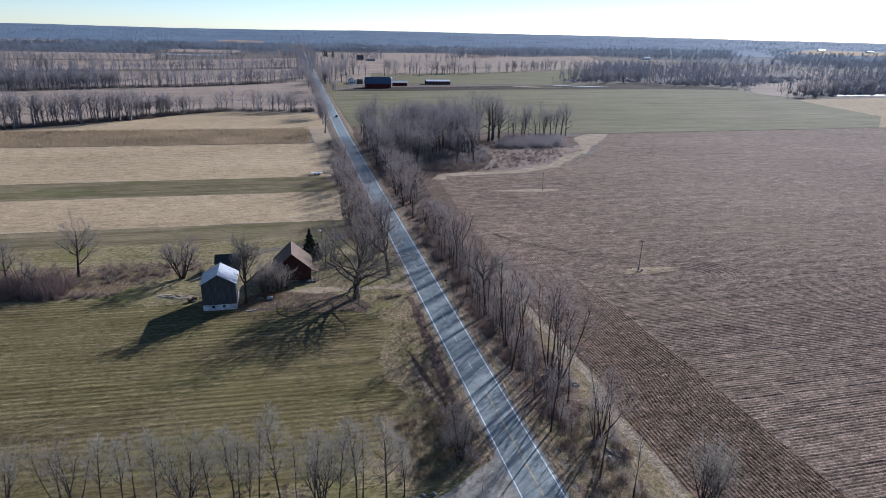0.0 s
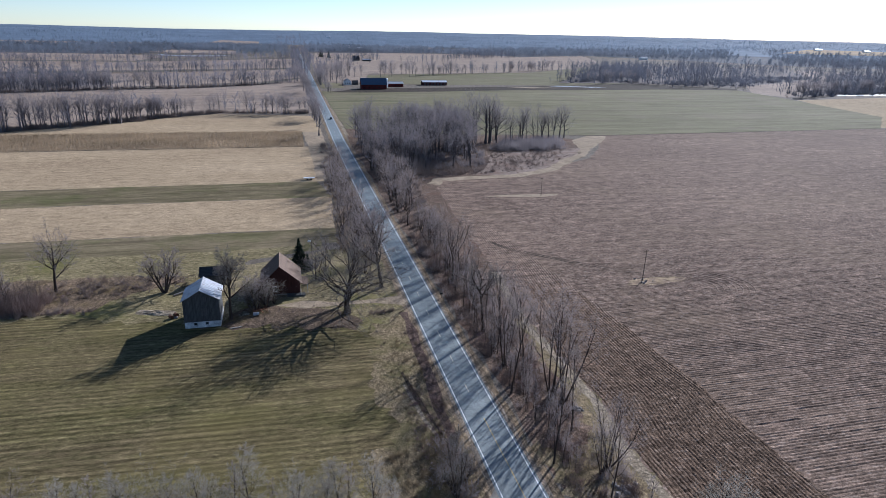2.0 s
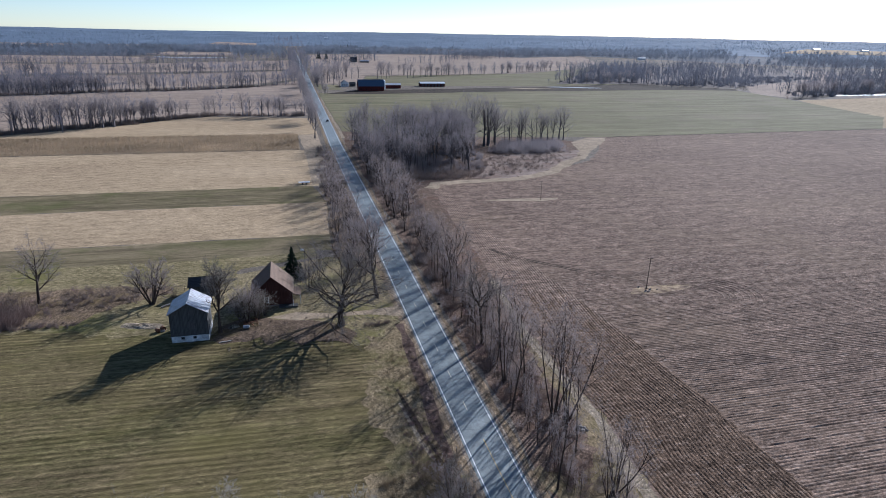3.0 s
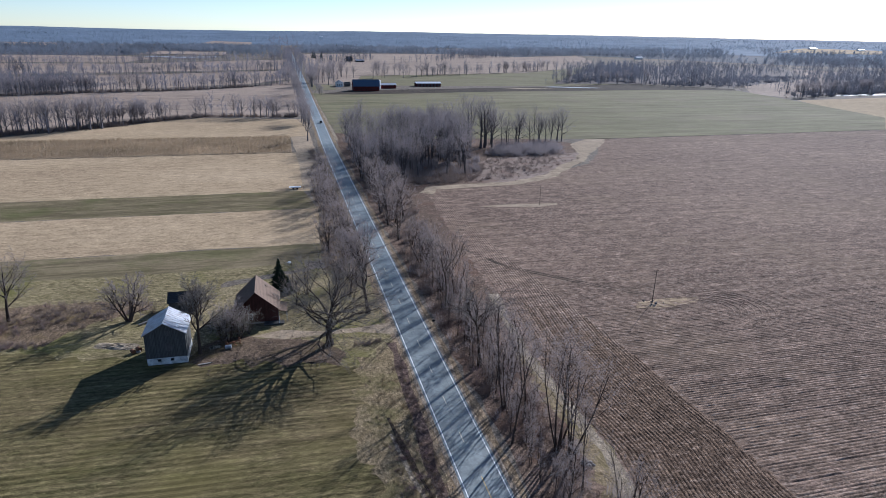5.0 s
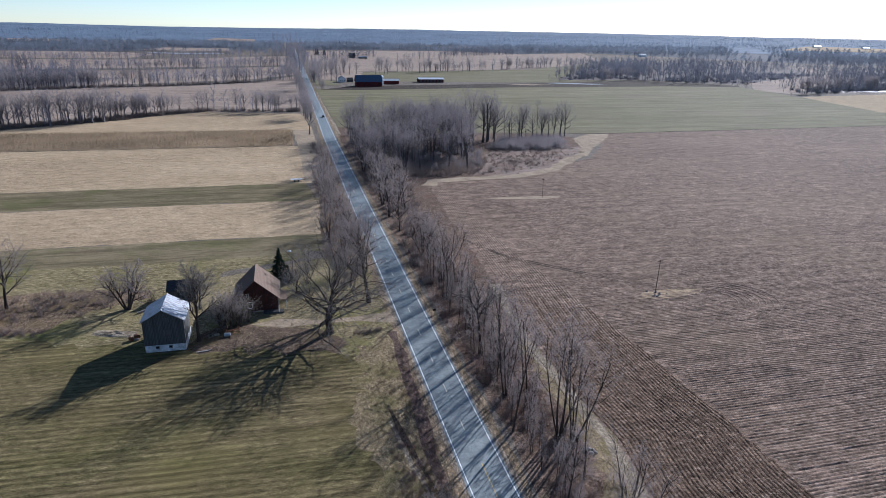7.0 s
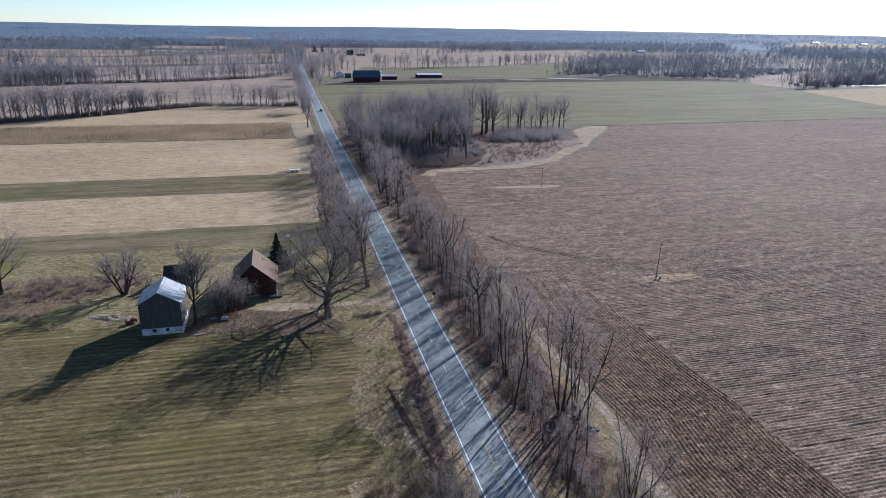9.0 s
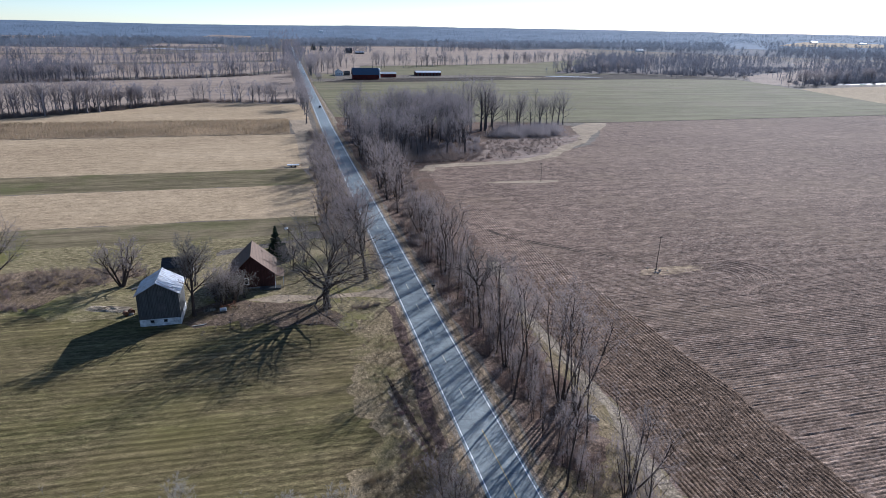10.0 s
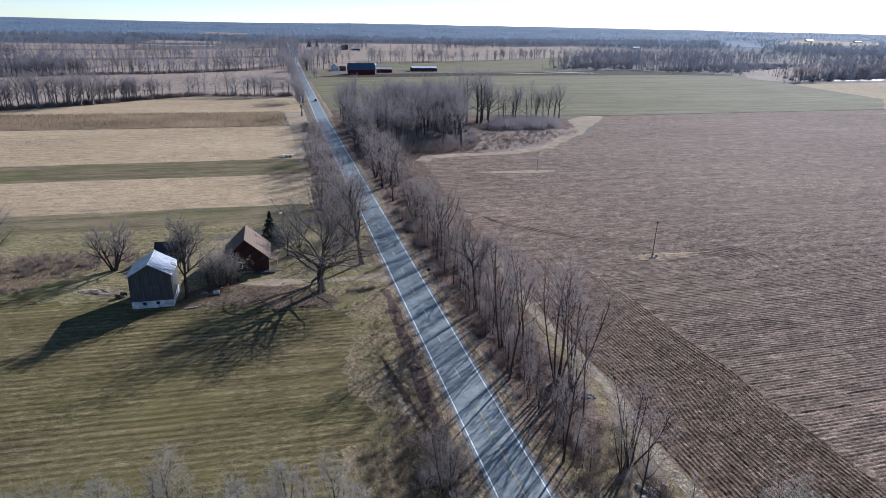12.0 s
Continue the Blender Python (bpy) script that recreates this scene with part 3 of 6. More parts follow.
sheet("hedge_floor_north", [(-6.0, 196), (-18, 200), (-17, 230), (-15, 270), (-17, 300), (-13, 306), (-10, 320), (-6, 420)], 0.11, M_ROUGH, "dry brown weeds under roadside trees", "verge", 0.9, 1.4)
sheet("lane_corner_floor", [(-5.7, 79.5), (-9, 75.6), (-20, 74), (-25, 80), (-22, 90), (-17.5, 98), (-15, 108), (-8, 110)], 0.115, M_BANK, "tan and brown dead weeds at the lane corner", "verge", 2.2, 1.5)
ribbon("roadside_grass", [(6.9, 440), (7.3, 560), (8.6, 700), (9.2, 770)], 3.4, 0.09, M_PALEGRASS, "pale dry grass between the road and the wheat", "verge", 0.5)
ribbon("road_verge", ROAD, 11.6, 0.10, M_VERGE, "dry tan grass verge beside the road", "verge", 0.5)
ribbon("road_shoulder", ROAD, 9.2, 0.14, M_GRAVEL, "narrow shoulder of gravel and dry grass", "road", 0.25)
ribbon("road", ROAD, 7.7, 0.18, M_ASPHALT, "grey cracked two-lane asphalt road", "road", 0.06)
for side, name in ((-1, "edge_line_west"), (1, "edge_line_east")):
    ribbon(name, [(x + side * 3.35, y) for x, y in ROAD], 0.17, 0.19, M_WHITE, "worn white painted road edge line", "road marking", 0.012)
ribbon("centre_line", [(0.12, -100), (0.12, 99.4)], 0.13, 0.19, M_YELLOW, "solid yellow painted centre line", "road marking", 0.01)
for k in range(40):
    y = 108.7 + k * 12.35
    ribbon("centre_dash", [(-0.15 + (0 if y < 420 else (y - 420) * 0.009), y), (-0.15 + (0 if y < 420 else (y - 420) * 0.009), y + 3.1)], 0.13, 0.191, M_DASH, "pale yellow dashed centre marking", "road marking")
sheet("side_lane", [(-3.7, 80.5), (-5.2, 78.6), (-8.2, 76.6), (-13.6, 72.6), (-20, 70.4), (-80, 65), (-80, 58), (-15, 60), (-3.7, 54)], 0.15, M_LANE, "grey gravel lane joining the road", "road", 0.3)
sheet("driveway", [(-4.2, 160), (-13, 158.6), (-22, 158.4), (-31, 161), (-38, 159), (-31, 156), (-20, 156.4), (-13, 156), (-4.2, 153)], 0.12, M_TRACK, "pale earth driveway to the farmyard", "road", 1.7)
for off in (-0.9, 0.9):
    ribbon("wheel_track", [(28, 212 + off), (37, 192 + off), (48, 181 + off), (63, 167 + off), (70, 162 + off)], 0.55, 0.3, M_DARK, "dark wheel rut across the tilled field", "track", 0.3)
sheet("stone_pile_grass", [(60.5, 154.6), (64, 154.2), (70, 153.7), (75, 154.4), (80, 155.7), (84, 157.0), (80, 158.2), (74, 158.9), (68, 159.0), (63, 158.0)], 0.2, M_STUBBLE, "bleached grass island round the utility pole", "verge", 0.6, 1.2)
sheet("pole_grass", [(50, 261.5), (62, 259.5), (76, 257), (84, 259), (85, 261.5), (72, 262.5), (58, 263.2)], 0.1, M_TRACK, "bleached grass round the far pole", "verge", 0.5)


# ---- furrows: real ridges where the camera passes near ----
def edge_west(y):
    return float(np.interp(y, [50, 87, 100, 113, 138, 176, 230, 281], [22, 22, 24, 23, 23, 27, 30, 33])) + 1.2


def edge_turn(y):
    return float(np.interp(y, [50, 100, 125, 148, 175, 199, 218, 285], [48, 48, 47.5, 45.8, 43.4, 41.4, 40, 39]))


def furrows_along():
    rnd = random.Random(4)
    ys = [52 + 0.9 * k for k in range(256)]
    step = 0.76
    for r in range(35):
        tone = rnd.uniform(0.75, 1.2)
        rows_of = []
        # Beyond this point the row changes from the darker soil to the paler.
        dry = rnd.uniform(128, 168)
        for y in ys:
            x = edge_west(y) + r * step
            if x + step > edge_turn(y):
                break
            j = 0.12 * noise.noise((r * 3.1, y * 0.35, 0.0))
            h = float(np.interp(y, [70, 130, 210], [1.0, 0.95, 0.6])) * (0.085 * tone + 0.10 * noise.noise((r * 1.7, y * 1.3, 5.0)))
            rows_of.append([(x + j, y, 0.014), (x + 0.28 + j, y, 0.018 + h), (x + 0.48 + j, y, 0.018 + h * 0.9), (x + step + j, y, 0.014)])
        cut = min(len(rows_of) - 1, int((dry - 52) / 0.9))
        for some, soil_of in ((rows_of[:cut + 1], M_FURROW), (rows_of[cut:], M_TILLED)):
            if len(some) > 1:
                faces = [(4 * i + k, 4 * i + k + 1, 4 * i + k + 5, 4 * i + k + 4) for i in range(len(some) - 1) for k in range(3)]
                mesh_object("furrow", [v for four in some for v in four], faces, soil_of, land["tilled_field"])


def furrows_across():
    rnd = random.Random(5)
    step = 0.76
    for r in range(217):
        y = 50 + r * step
        x0 = edge_turn(y) + rnd.uniform(-1.2, 1.4)
        tone = rnd.uniform(0.55, 1.25) * min(1.0, (218 - y) / 90)
        verts, faces, base = [], [], 0
        n = 90
        for i in range(n):
            x = x0 + 330 * (i / (n - 1)) ** 1.5
            j = 0.10 * noise.noise((x * 0.05, r * 2.3, 0.0))
            h = 0.082 * tone * max(0.15, 1.0 + 1.1 * noise.noise((x * 0.9, r * 1.3, 7.0))) * (i > 0)
            verts += [(x, y + j, 0.012), (x, y + 0.28 + j, 0.016 + h), (x, y + 0.48 + j, 0.016 + h), (x, y + step + j, 0.012)]
        for i in range(n - 1):
            a = base + 4 * i
            faces += [(a + k, a + k + 4, a + k + 5, a + k + 1) for k in range(3)]
        mesh_object("furrow", verts, faces, M_TILLED, land["tilled_field"])


furrows_along()
furrows_across()


def furrow_arcs(cx, cy, wide_0, deep_0, count, high, material):
    """Rows that the tractor laid in curves round the pole."""
    for k in range(count):
        verts, faces = [], []
        wide, deep = wide_0 + 1.9 * k, deep_0 + 1.35 * k
        base = len(verts)
        n = 26
        for i in range(n):
            a = radians(-75 + 150 * i / (n - 1))
            h = high * math.sin(math.pi * i / (n - 1)) ** 0.5
            for f, z in ((-0.35, 0.0), (0.0, h), (0.35, 0.0)):
                verts.append((cx + (wide + f) * math.cos(a), cy + (deep + f) * math.sin(a), 0.05 + z))
        for i in range(n - 1):
            p = base + 3 * i
            faces += [(p, p + 1, p + 4, p + 3), (p + 1, p + 2, p + 5, p + 4)]
        mesh_object("furrow", verts, faces, material, land["tilled_field"])


furrow_arcs(75, 150, 11, 7, 7, 0.115, M_TILLED)
furrow_arcs(42, 243, 5, 6, 9, 0.018, M_TILLED)


# ---- trees ----
class Wood:
    def __init__(self):
        self.verts, self.faces = [], []

    def tube(self, pts, radii, sides):
        base = len(self.verts)
        for i, p in enumerate(pts):
            d = (pts[min(i + 1, len(pts) - 1)] - pts[max(i - 1, 0)]).normalized()
            u = d.orthogonal().normalized()
            w = d.cross(u)
            for k in range(sides):
                a = 2 * math.pi * k / sides
                self.verts.append(p + (u * math.cos(a) + w * math.sin(a)) * radii[i])
        for i in range(len(pts) - 1):
            for k in range(sides):
                a, b = base + i * sides + k, base + i * sides + (k + 1) % sides
                self.faces.append((a, b, b + sides, a + sides))

    def blade(self, p, q, width, rnd):
        s = (q - p).orthogonal().normalized()
        s.rotate(Matrix.Rotation(rnd.uniform(0, 6.28), 3, (q - p).normalized()))
        base = len(self.verts)
        self.verts += [p - s * width, p + s * width, q]
        self.faces.append((base, base + 1, base + 2))


STYLE = {
    # first fork, limb angle, limbs, limb length, wander, upward pull, limb thinning towards the top
    "oak": dict(trunk=0.56, start=0.34, angle=(32, 96), limbs=24, ratio=1.22, wander=0.31, pull=0.015, top=0.30, slim=0.042, kids=(8, 6, 4), sub=0.58, thick=0.48),
    "fork": dict(trunk=0.60, start=0.70, angle=(34, 80), limbs=7, ratio=0.80, wander=0.30, pull=0.04, top=0.10, slim=0.021, kids=(7, 6, 5), sub=0.58, thick=0.84),
    "wye": dict(trunk=0.46, start=0.86, angle=(16, 34), limbs=3, ratio=1.10, wander=0.13, pull=0.04, top=0.1, slim=0.018, kids=(6, 5, 5), sub=0.50, thick=0.86),
    "spread": dict(trunk=0.80, start=0.30, angle=(25, 60), limbs=7, ratio=0.42, wander=0.16, pull=0.08, top=0.3, slim=0.020, kids=(5, 4, 4), sub=0.6, thick=0.62, stems=5),
    "vase": dict(trunk=0.70, start=0.38, angle=(18, 48), limbs=12, ratio=0.62, wander=0.15, pull=0.10, top=0.35, slim=0.022, kids=(7, 5, 5), sub=0.58, thick=0.72),
    "round": dict(trunk=0.72, start=0.28, angle=(32, 62), limbs=13, ratio=0.66, wander=0.17, pull=0.09, top=0.40, slim=0.022, kids=(6, 5, 5), sub=0.60, thick=0.62),
    "tall": dict(trunk=0.93, start=0.48, angle=(24, 52), limbs=12, ratio=0.34, wander=0.12, pull=0.10, top=0.55, slim=0.010, kids=(5, 5, 4), sub=0.62),
    "stems": dict(trunk=0.92, start=0.46, angle=(24, 52), limbs=8, ratio=0.36, wander=0.13, pull=0.05, top=0.4, slim=0.0088, kids=(5, 4, 4), sub=0.62, stems=4),
    "fan": dict(trunk=0.62, start=0.22, angle=(14, 40), limbs=8, ratio=0.75, wander=0.12, pull=0.07, top=0.35, slim=0.011, kids=(6, 5, 5), sub=0.60, stems=5),
    "lane": dict(trunk=0.90, start=0.30, angle=(22, 46), limbs=14, ratio=0.34, wander=0.12, pull=0.09, top=0.45, slim=0.0105, kids=(6, 5, 5), sub=0.62),
    "sapling": dict(trunk=0.95, start=0.30, angle=(22, 45), limbs=12, ratio=0.20, wander=0.06, pull=0.10, top=0.5, slim=0.009, kids=(4, 3, 4), sub=0.6),
    "bush": dict(trunk=0.80, start=0.15, angle=(25, 65), limbs=4, ratio=0.55, wander=0.20, pull=0.05, top=0.3, slim=0.008, kids=(2, 1, 3), sub=0.6, stems=5),
}


def grow(seed, height, style, detail=1.0, twig=0.020):
    """Trunk with limbs, and a crown of branches and twigs, of a bare tree standing at the origin."""
    rnd = random.Random(seed)
    s = STYLE[style]
    trunk, crown = Wood(), Wood()
    thin = style in ("bush", "sapling") or detail < 0.6

    def tilt(d, angle, turn):
        axis = d.orthogonal().normalized()
        axis.rotate(Matrix.Rotation(turn, 3, d))
        out = d.copy()
        out.rotate(Matrix.Rotation(angle, 3, axis))
        return out

    def branch(p, d, length, r, level):
        segs = (4, 3, 2, 1)[level] if thin else (7, 5, 1, 1)[level]
        pts, dirs = [p.copy()], [d.copy()]
        for _ in range(segs):
            d = (d + Vector((rnd.gauss(0, 1), rnd.gauss(0, 1), rnd.gauss(0, 0.7))) * s["wander"] * (0.3 if level == 0 else 1) + Vector((0, 0, s["pull"] if level else 0.05))).normalized()
            p = p + d * (length / segs)
            pts.append(p.copy())
            dirs.append(d.copy())
        tip = (0.30, 0.25, 0.3, 0.4)[level]
        radii = [r * (1 - (1 - tip) * i / segs) for i in range(segs + 1)]
        if level == 0:
            radii[0] *= 1.35
        if level == 3 or thin and level == 2:
            crown.blade(pts[0], pts[-1], max(radii[0], twig), rnd)
        else:
            (trunk if level < 3 and style != "bush" or level < 2 else crown).tube(pts, radii, (4, 3, 3, 3)[level] if thin else (8, 5, 3, 3)[level])

        def at(f):
            f = min(f, 0.999) * segs
            i = int(f)
            return pts[i].lerp(pts[i + 1], f - i), dirs[i + 1], radii[i] + (radii[i + 1] - radii[i]) * (f - i)

        if level == 3:
            n = max(3, round(s["kids"][2] * 1.9 * detail))
            for k in range(n):
                q, dq, _ = at(0.15 + 0.85 * (k + rnd.random()) / n)
                way = tilt(dq, radians(rnd.uniform(18, 60)), rnd.uniform(0, 6.28))
                crown.blade(q, q + way * length * rnd.uniform(0.5, 0.95), twig, rnd)
            return
        n = s["limbs"] if level == 0 else max(2, round(s["kids"][level - 1] * (detail if level > 1 else detail ** 0.5)))
        begin = s["start"] if level == 0 else 0.22
        phase = rnd.uniform(0, 6.28)
        for k in range(n):
            f = begin + (1 - begin) * (k + rnd.uniform(0.1, 0.9)) / n
            q, dq, rq = at(f)
            lo, hi = s["angle"] if level == 0 else (25, 58)
            angle = radians(hi + (lo - hi) * f + rnd.uniform(-8, 8)) if level == 0 else radians(rnd.uniform(lo, hi))
            way = tilt(dq, angle, phase + k * 2.4 + rnd.uniform(-0.4, 0.4))
            if level == 0:
                reach = length * s["ratio"] * (1 - s["top"] * (f - begin) / (1 - begin)) * rnd.uniform(0.75, 1.15)
            else:
                reach = length * s["sub"] * (1 - 0.45 * f) * rnd.uniform(0.7, 1.2)
            branch(q, way, reach, max(rq * s.get("thick", 0.56), 0.013), level + 1)
        if level > 0:
            q, dq, rq = at(0.98)
            branch(q, dq, length * 0.4, max(rq, 0.011), min(level + 1, 3))

    stems = s.get("stems", 1)
    for k in range(stems):
        lean = 0.03 if stems == 1 else rnd.uniform(0.10, 0.46 if style in ("stems", "fan") else 0.75)
        turn = k * 6.283 / stems + rnd.uniform(-0.5, 0.5)
        d = Vector((math.cos(turn) * lean, math.sin(turn) * lean, 1)).normalized()
        tall = height * s["trunk"] * (1 if stems == 1 else rnd.uniform(0.7, 1.05))
        foot = Vector((math.cos(turn), math.sin(turn), 0)) * (0 if stems == 1 else 0.02 * height)
        branch(foot - Vector((0, 0, 0.15)), d, tall, height * s["slim"] * (1 if stems == 1 else rnd.uniform(0.8, 1.2)), 0)
    return trunk, crown


def tree_kind(name, seed, height, style, label, category, detail=1.0, twig=0.020, skin=None, fuzz=None, group=""):
    """The first tree of a kind, far below ground until it is planted."""
    trunk, crown = grow(seed, height, style, detail, twig)
    root = thing(name, (0, 0, 0), label, category, group)
    mesh_object("trunk" if category != "shrub" else "stem", trunk.verts, trunk.faces, skin or M_BARK, root)
    mesh_object("crown" if category != "shrub" else "tangle", crown.verts, crown.faces, fuzz or M_TWIG, root)
    return root


used = set()


def plant(kind, x, y, size=1.0, turn=None, rnd=random.Random(77), z=0.0):
    turn = rnd.uniform(0, 360) if turn is None else turn
    m = pose(x, y, z, 0, 0, turn)
    if kind not in used:
        used.add(kind)
        kind.matrix_basis = m
        kind.scale = (size, size, size)
        return kind
    ob = copy_thing(kind, m)
    ob.scale = (size, size, size)
    return ob


HEDGE = "bare trees along the road"
OAK = tree_kind("oak_tree", 3, 16, "oak", "huge bare spreading oak in the farmyard", "tree", 0.9, 0.018, None, M_OAKTWIG)
FORK = tree_kind("forked_tree", 92, 22, "fork", "bare tree with thick dark forking limbs", "tree", 1.0, 0.018, None, M_OAKTWIG, HEDGE)
WYE = tree_kind("forked_tree", 93, 21, "wye", "bare tree split into tall diverging limbs", "tree", 0.8, 0.015, None, M_OAKTWIG, HEDGE)
SPREAD = tree_kind("crooked_tree", 97, 8.6, "spread", "low crooked bare tree with spreading stems", "tree", 0.9, 0.018)
YARD = tree_kind("yard_tree", 99, 13.5, "vase", "crooked sparse bare tree beside the barn", "tree", 0.95, 0.02, None, M_OAKTWIG)
VASE = tree_kind("shade_tree", 95, 24, "vase", "tall bare shade tree with forked limbs", "tree", 1.0, 0.028)
ROUND = [tree_kind("roadside_tree", 10 + k, 16, "round", "bare round-crowned tree beside the road", "tree", 0.7, 0.019, group=HEDGE) for k in range(4)]
TALL = [tree_kind("roadside_tree", 20 + k, 20, "tall", "tall slender bare tree beside the road", "tree", 0.8, 0.014, group=HEDGE) for k in range(4)]
STEMS = [tree_kind("roadside_tree", 30 + k, 20, "stems", "bare tree with several tall stems", "tree", 0.72, 0.014, group=HEDGE) for k in range(3)]
FARROAD = [tree_kind("roadside_tree", 110 + k, 17, "round" if k % 2 else "stems", "bare grey tree beside the road", "tree", 0.46, 0.03, group=HEDGE) for k in range(4)]
LANE = [tree_kind("hedge_tree", 33 + k, 14, "lane", "bare tree with a haze of fine pale twigs", "tree", 1.05, 0.0085, None, M_LANETWIG, "trees in the lane hedge") for k in range(2)]
FAN = [tree_kind("hedge_tree", 36 + k, 13, "fan", "many-stemmed bare tree with fanning pale twigs", "tree", 0.66, 0.0085, None, M_LANETWIG, "trees in the lane hedge") for k in range(2)]
SAPLING = [tree_kind("sapling", 40 + k, 12, "sapling", "thin bare sapling in the hedge", "tree", 1.0, 0.017, group="saplings in the hedge") for k in range(3)]
BUSH = [tree_kind("shrub", 50 + k, 3.4, "bush", "tangled bare shrub in leaf litter", "shrub", 0.7, 0.018, M_BUSHTWIG, M_BUSHTWIG, "hedge shrubs") for k in range(3)]
RBUSH = [tree_kind("shrub", 60 + k, 2.4, "bush", "low reddish brown bramble shrub", "shrub", 1.0, 0.016, M_REDTWIG, M_REDTWIG, "hedge shrubs") for k in range(2)]
GREYBUSH = tree_kind("shrub", 57, 3.6, "bush", "dense grey bare shrub with fine twigs", "shrub", 1.3, 0.02, M_BUSHTWIG, M_TWIG, "hedge shrubs")
WOODLOT = [tree_kind("woodlot_tree", 70 + k, 21, ("tall", "tall", "vase", "round", "round")[k], "tall bare grey tree in the woodlot", "tree", 0.52, 0.027, M_GREYBARK, M_WOODTWIG, "woodlot trees") for k in range(5)]
ROW = [tree_kind("hedgerow_tree", 80 + k, 19, "round" if k % 2 else "vase", "bare grey tree in a field hedgerow", "tree", 0.42, 0.058, M_ROWBARK, M_ROWTWIG, "hedgerow trees") for k in range(4)]

spot = random.Random(5)
# farmyard
plant(OAK, -20.3, 151.2, 1.26, 30)
plant(VASE, -9.3, 166.5, 1.0, 20)
plant(YARD, -48.7, 152.8, 1.32, 80)
plant(ROUND[0], -43.6, 159.4, 0.6, 200)
plant(ROUND[2], -50.4, 170.4, 0.66, 100)
plant(ROUND[1], -42.4, 157.6, 0.55, 140)
plant(ROUND[3], -41.0, 160.4, 0.58, 40)
plant(GREYBUSH, -43.6, 157.6, 1.35)
for x, y, k, size, turn in ((-42.8, 156.8, 0, 0.60, 0), (-40.2, 158.6, 1, 0.62, 90), (-38.6, 160.6, 0, 0.52, 200), (-44.8, 159.8, 1, 0.56, 300)):
    plant(FAN[k], x, y, size, turn)
for x, y, size in ((-41.5, 161.5, 1.9), (-44.5, 160.0, 1.9), (-39.6, 163.0, 1.7), (-43.0, 163.0, 2.0), (-40.5, 160.5, 1.5), (-45.8, 162.5, 1.7)):
    plant(GREYBUSH, x, y, size * 0.92)
plant(SPREAD, -67.3, 173.8, 1.75, 10)
for x, y, size in ((-73.0, 177.5, 1.1), (-77.5, 179.0, 0.9), (-82.0, 178.0, 1.2), (-87.0, 180.5, 1.0), (-62.5, 178.5, 1.1), (-60.5, 181.0, 0.9)):
    plant(BUSH[1], x, y, size)
plant(BUSH[0], -71.5, 174.8, 1.5)
plant(BUSH[2], -78.0, 177.0, 1.4)
plant(ROUND[2], -95.6, 179.8, 1.12, 60)
plant(BUSH[1], -30.5, 186.0, 1.5)
plant(ROUND[2], -27.0, 176.0, 0.62, 15)
plant(STEMS[1], -24.0, 182.0, 0.6, 75)
# hedge west of the barn
for k in range(34):
    x = spot.uniform(-175, -84)
    plant(spot.choice(BUSH + RBUSH), x, 176 + (-62 - x) * 0.03 + spot.gauss(0, 3.2), spot.uniform(0.4, 0.9))
for x, y, size in ((-112, 176, 0.85), (-118, 173, 0.75), (-127, 178, 0.9), (-135, 174, 0.8), (-146, 178, 0.9), (-104, 171, 0.55), (-155, 174, 0.9), (-168, 179, 0.9)):
    plant(spot.choice(ROUND + STEMS), x, y, size)
for k in range(26):
    plant(spot.choice(BUSH), spot.uniform(-150, -100), spot.gauss(172, 3), spot.uniform(1.2, 2.0))
for k in range(24):
    f = spot.random()
    plant(spot.choice(BUSH + RBUSH), -104 + f * 40, spot.uniform(167, 187) if f < 0.45 else spot.uniform(178, 186), spot.uniform(0.4, 0.95))
for k in range(32):
    plant(spot.choice(BUSH), spot.uniform(-118, -96.5), spot.uniform(165.5, 175), spot.uniform(0.9, 1.5))
for x, y, size in ((-113, 171, 0.62), (-108.5, 175, 0.55), (-119, 174, 0.7)):
    plant(spot.choice(STEMS), x, y, size)
for k in range(14):
    plant(spot.choice(RBUSH), spot.uniform(-107, -82), 164.8 + spot.gauss(0, 0.7), spot.uniform(0.25, 0.5))
# hedge along the lane, close under the camera
for x, y, kind, size, turn in ((-70.6, 79.5, STEMS[0], 0.66, 40), (-68.8, 79.0, STEMS[2], 0.62, 200), (-62.4, 79, LANE[0], 0.80, 10), (-60.9, 79.5, SAPLING[1], 1.0, 50), (-57.6, 78, LANE[1], 0.96, 90), (-53.4, 77, FAN[0], 1.10, 0),
                               (-46.5, 76, LANE[0], 1.0, 120), (-45.6, 75.5, LANE[1], 0.85, 220), (-42.8, 75, SAPLING[2], 1.15, 30), (-39.7, 74.5, LANE[1], 1.15, 300), (-37.4, 74, SAPLING[0], 1.0, 80), (-33.7, 73.5, FAN[1], 1.05, 150),
                               (-34.6, 72.5, LANE[0], 0.98, 260), (-28.6, 72.5, LANE[0], 1.06, 60), (-27.5, 73.5, SAPLING[1], 1.1, 0), (-24.0, 72.5, LANE[1], 1.08, 30), (-31.2, 72.0, LANE[1], 0.92, 170), (-49.8, 76.6, LANE[1], 0.9, 10), (-65.4, 79, LANE[1], 0.86, 200), (-44.0, 74.2, LANE[0], 0.8, 330), (-21.2, 72.8, LANE[0], 0.78, 100), (-79, 82, FAN[1], 0.9, 110), (-85, 83, LANE[0], 0.95, 10), (-92, 83, FAN[0], 0.9, 70), (-100, 86, ROUND[2], 0.8, 0)):
    plant(kind, x, y, size, turn)
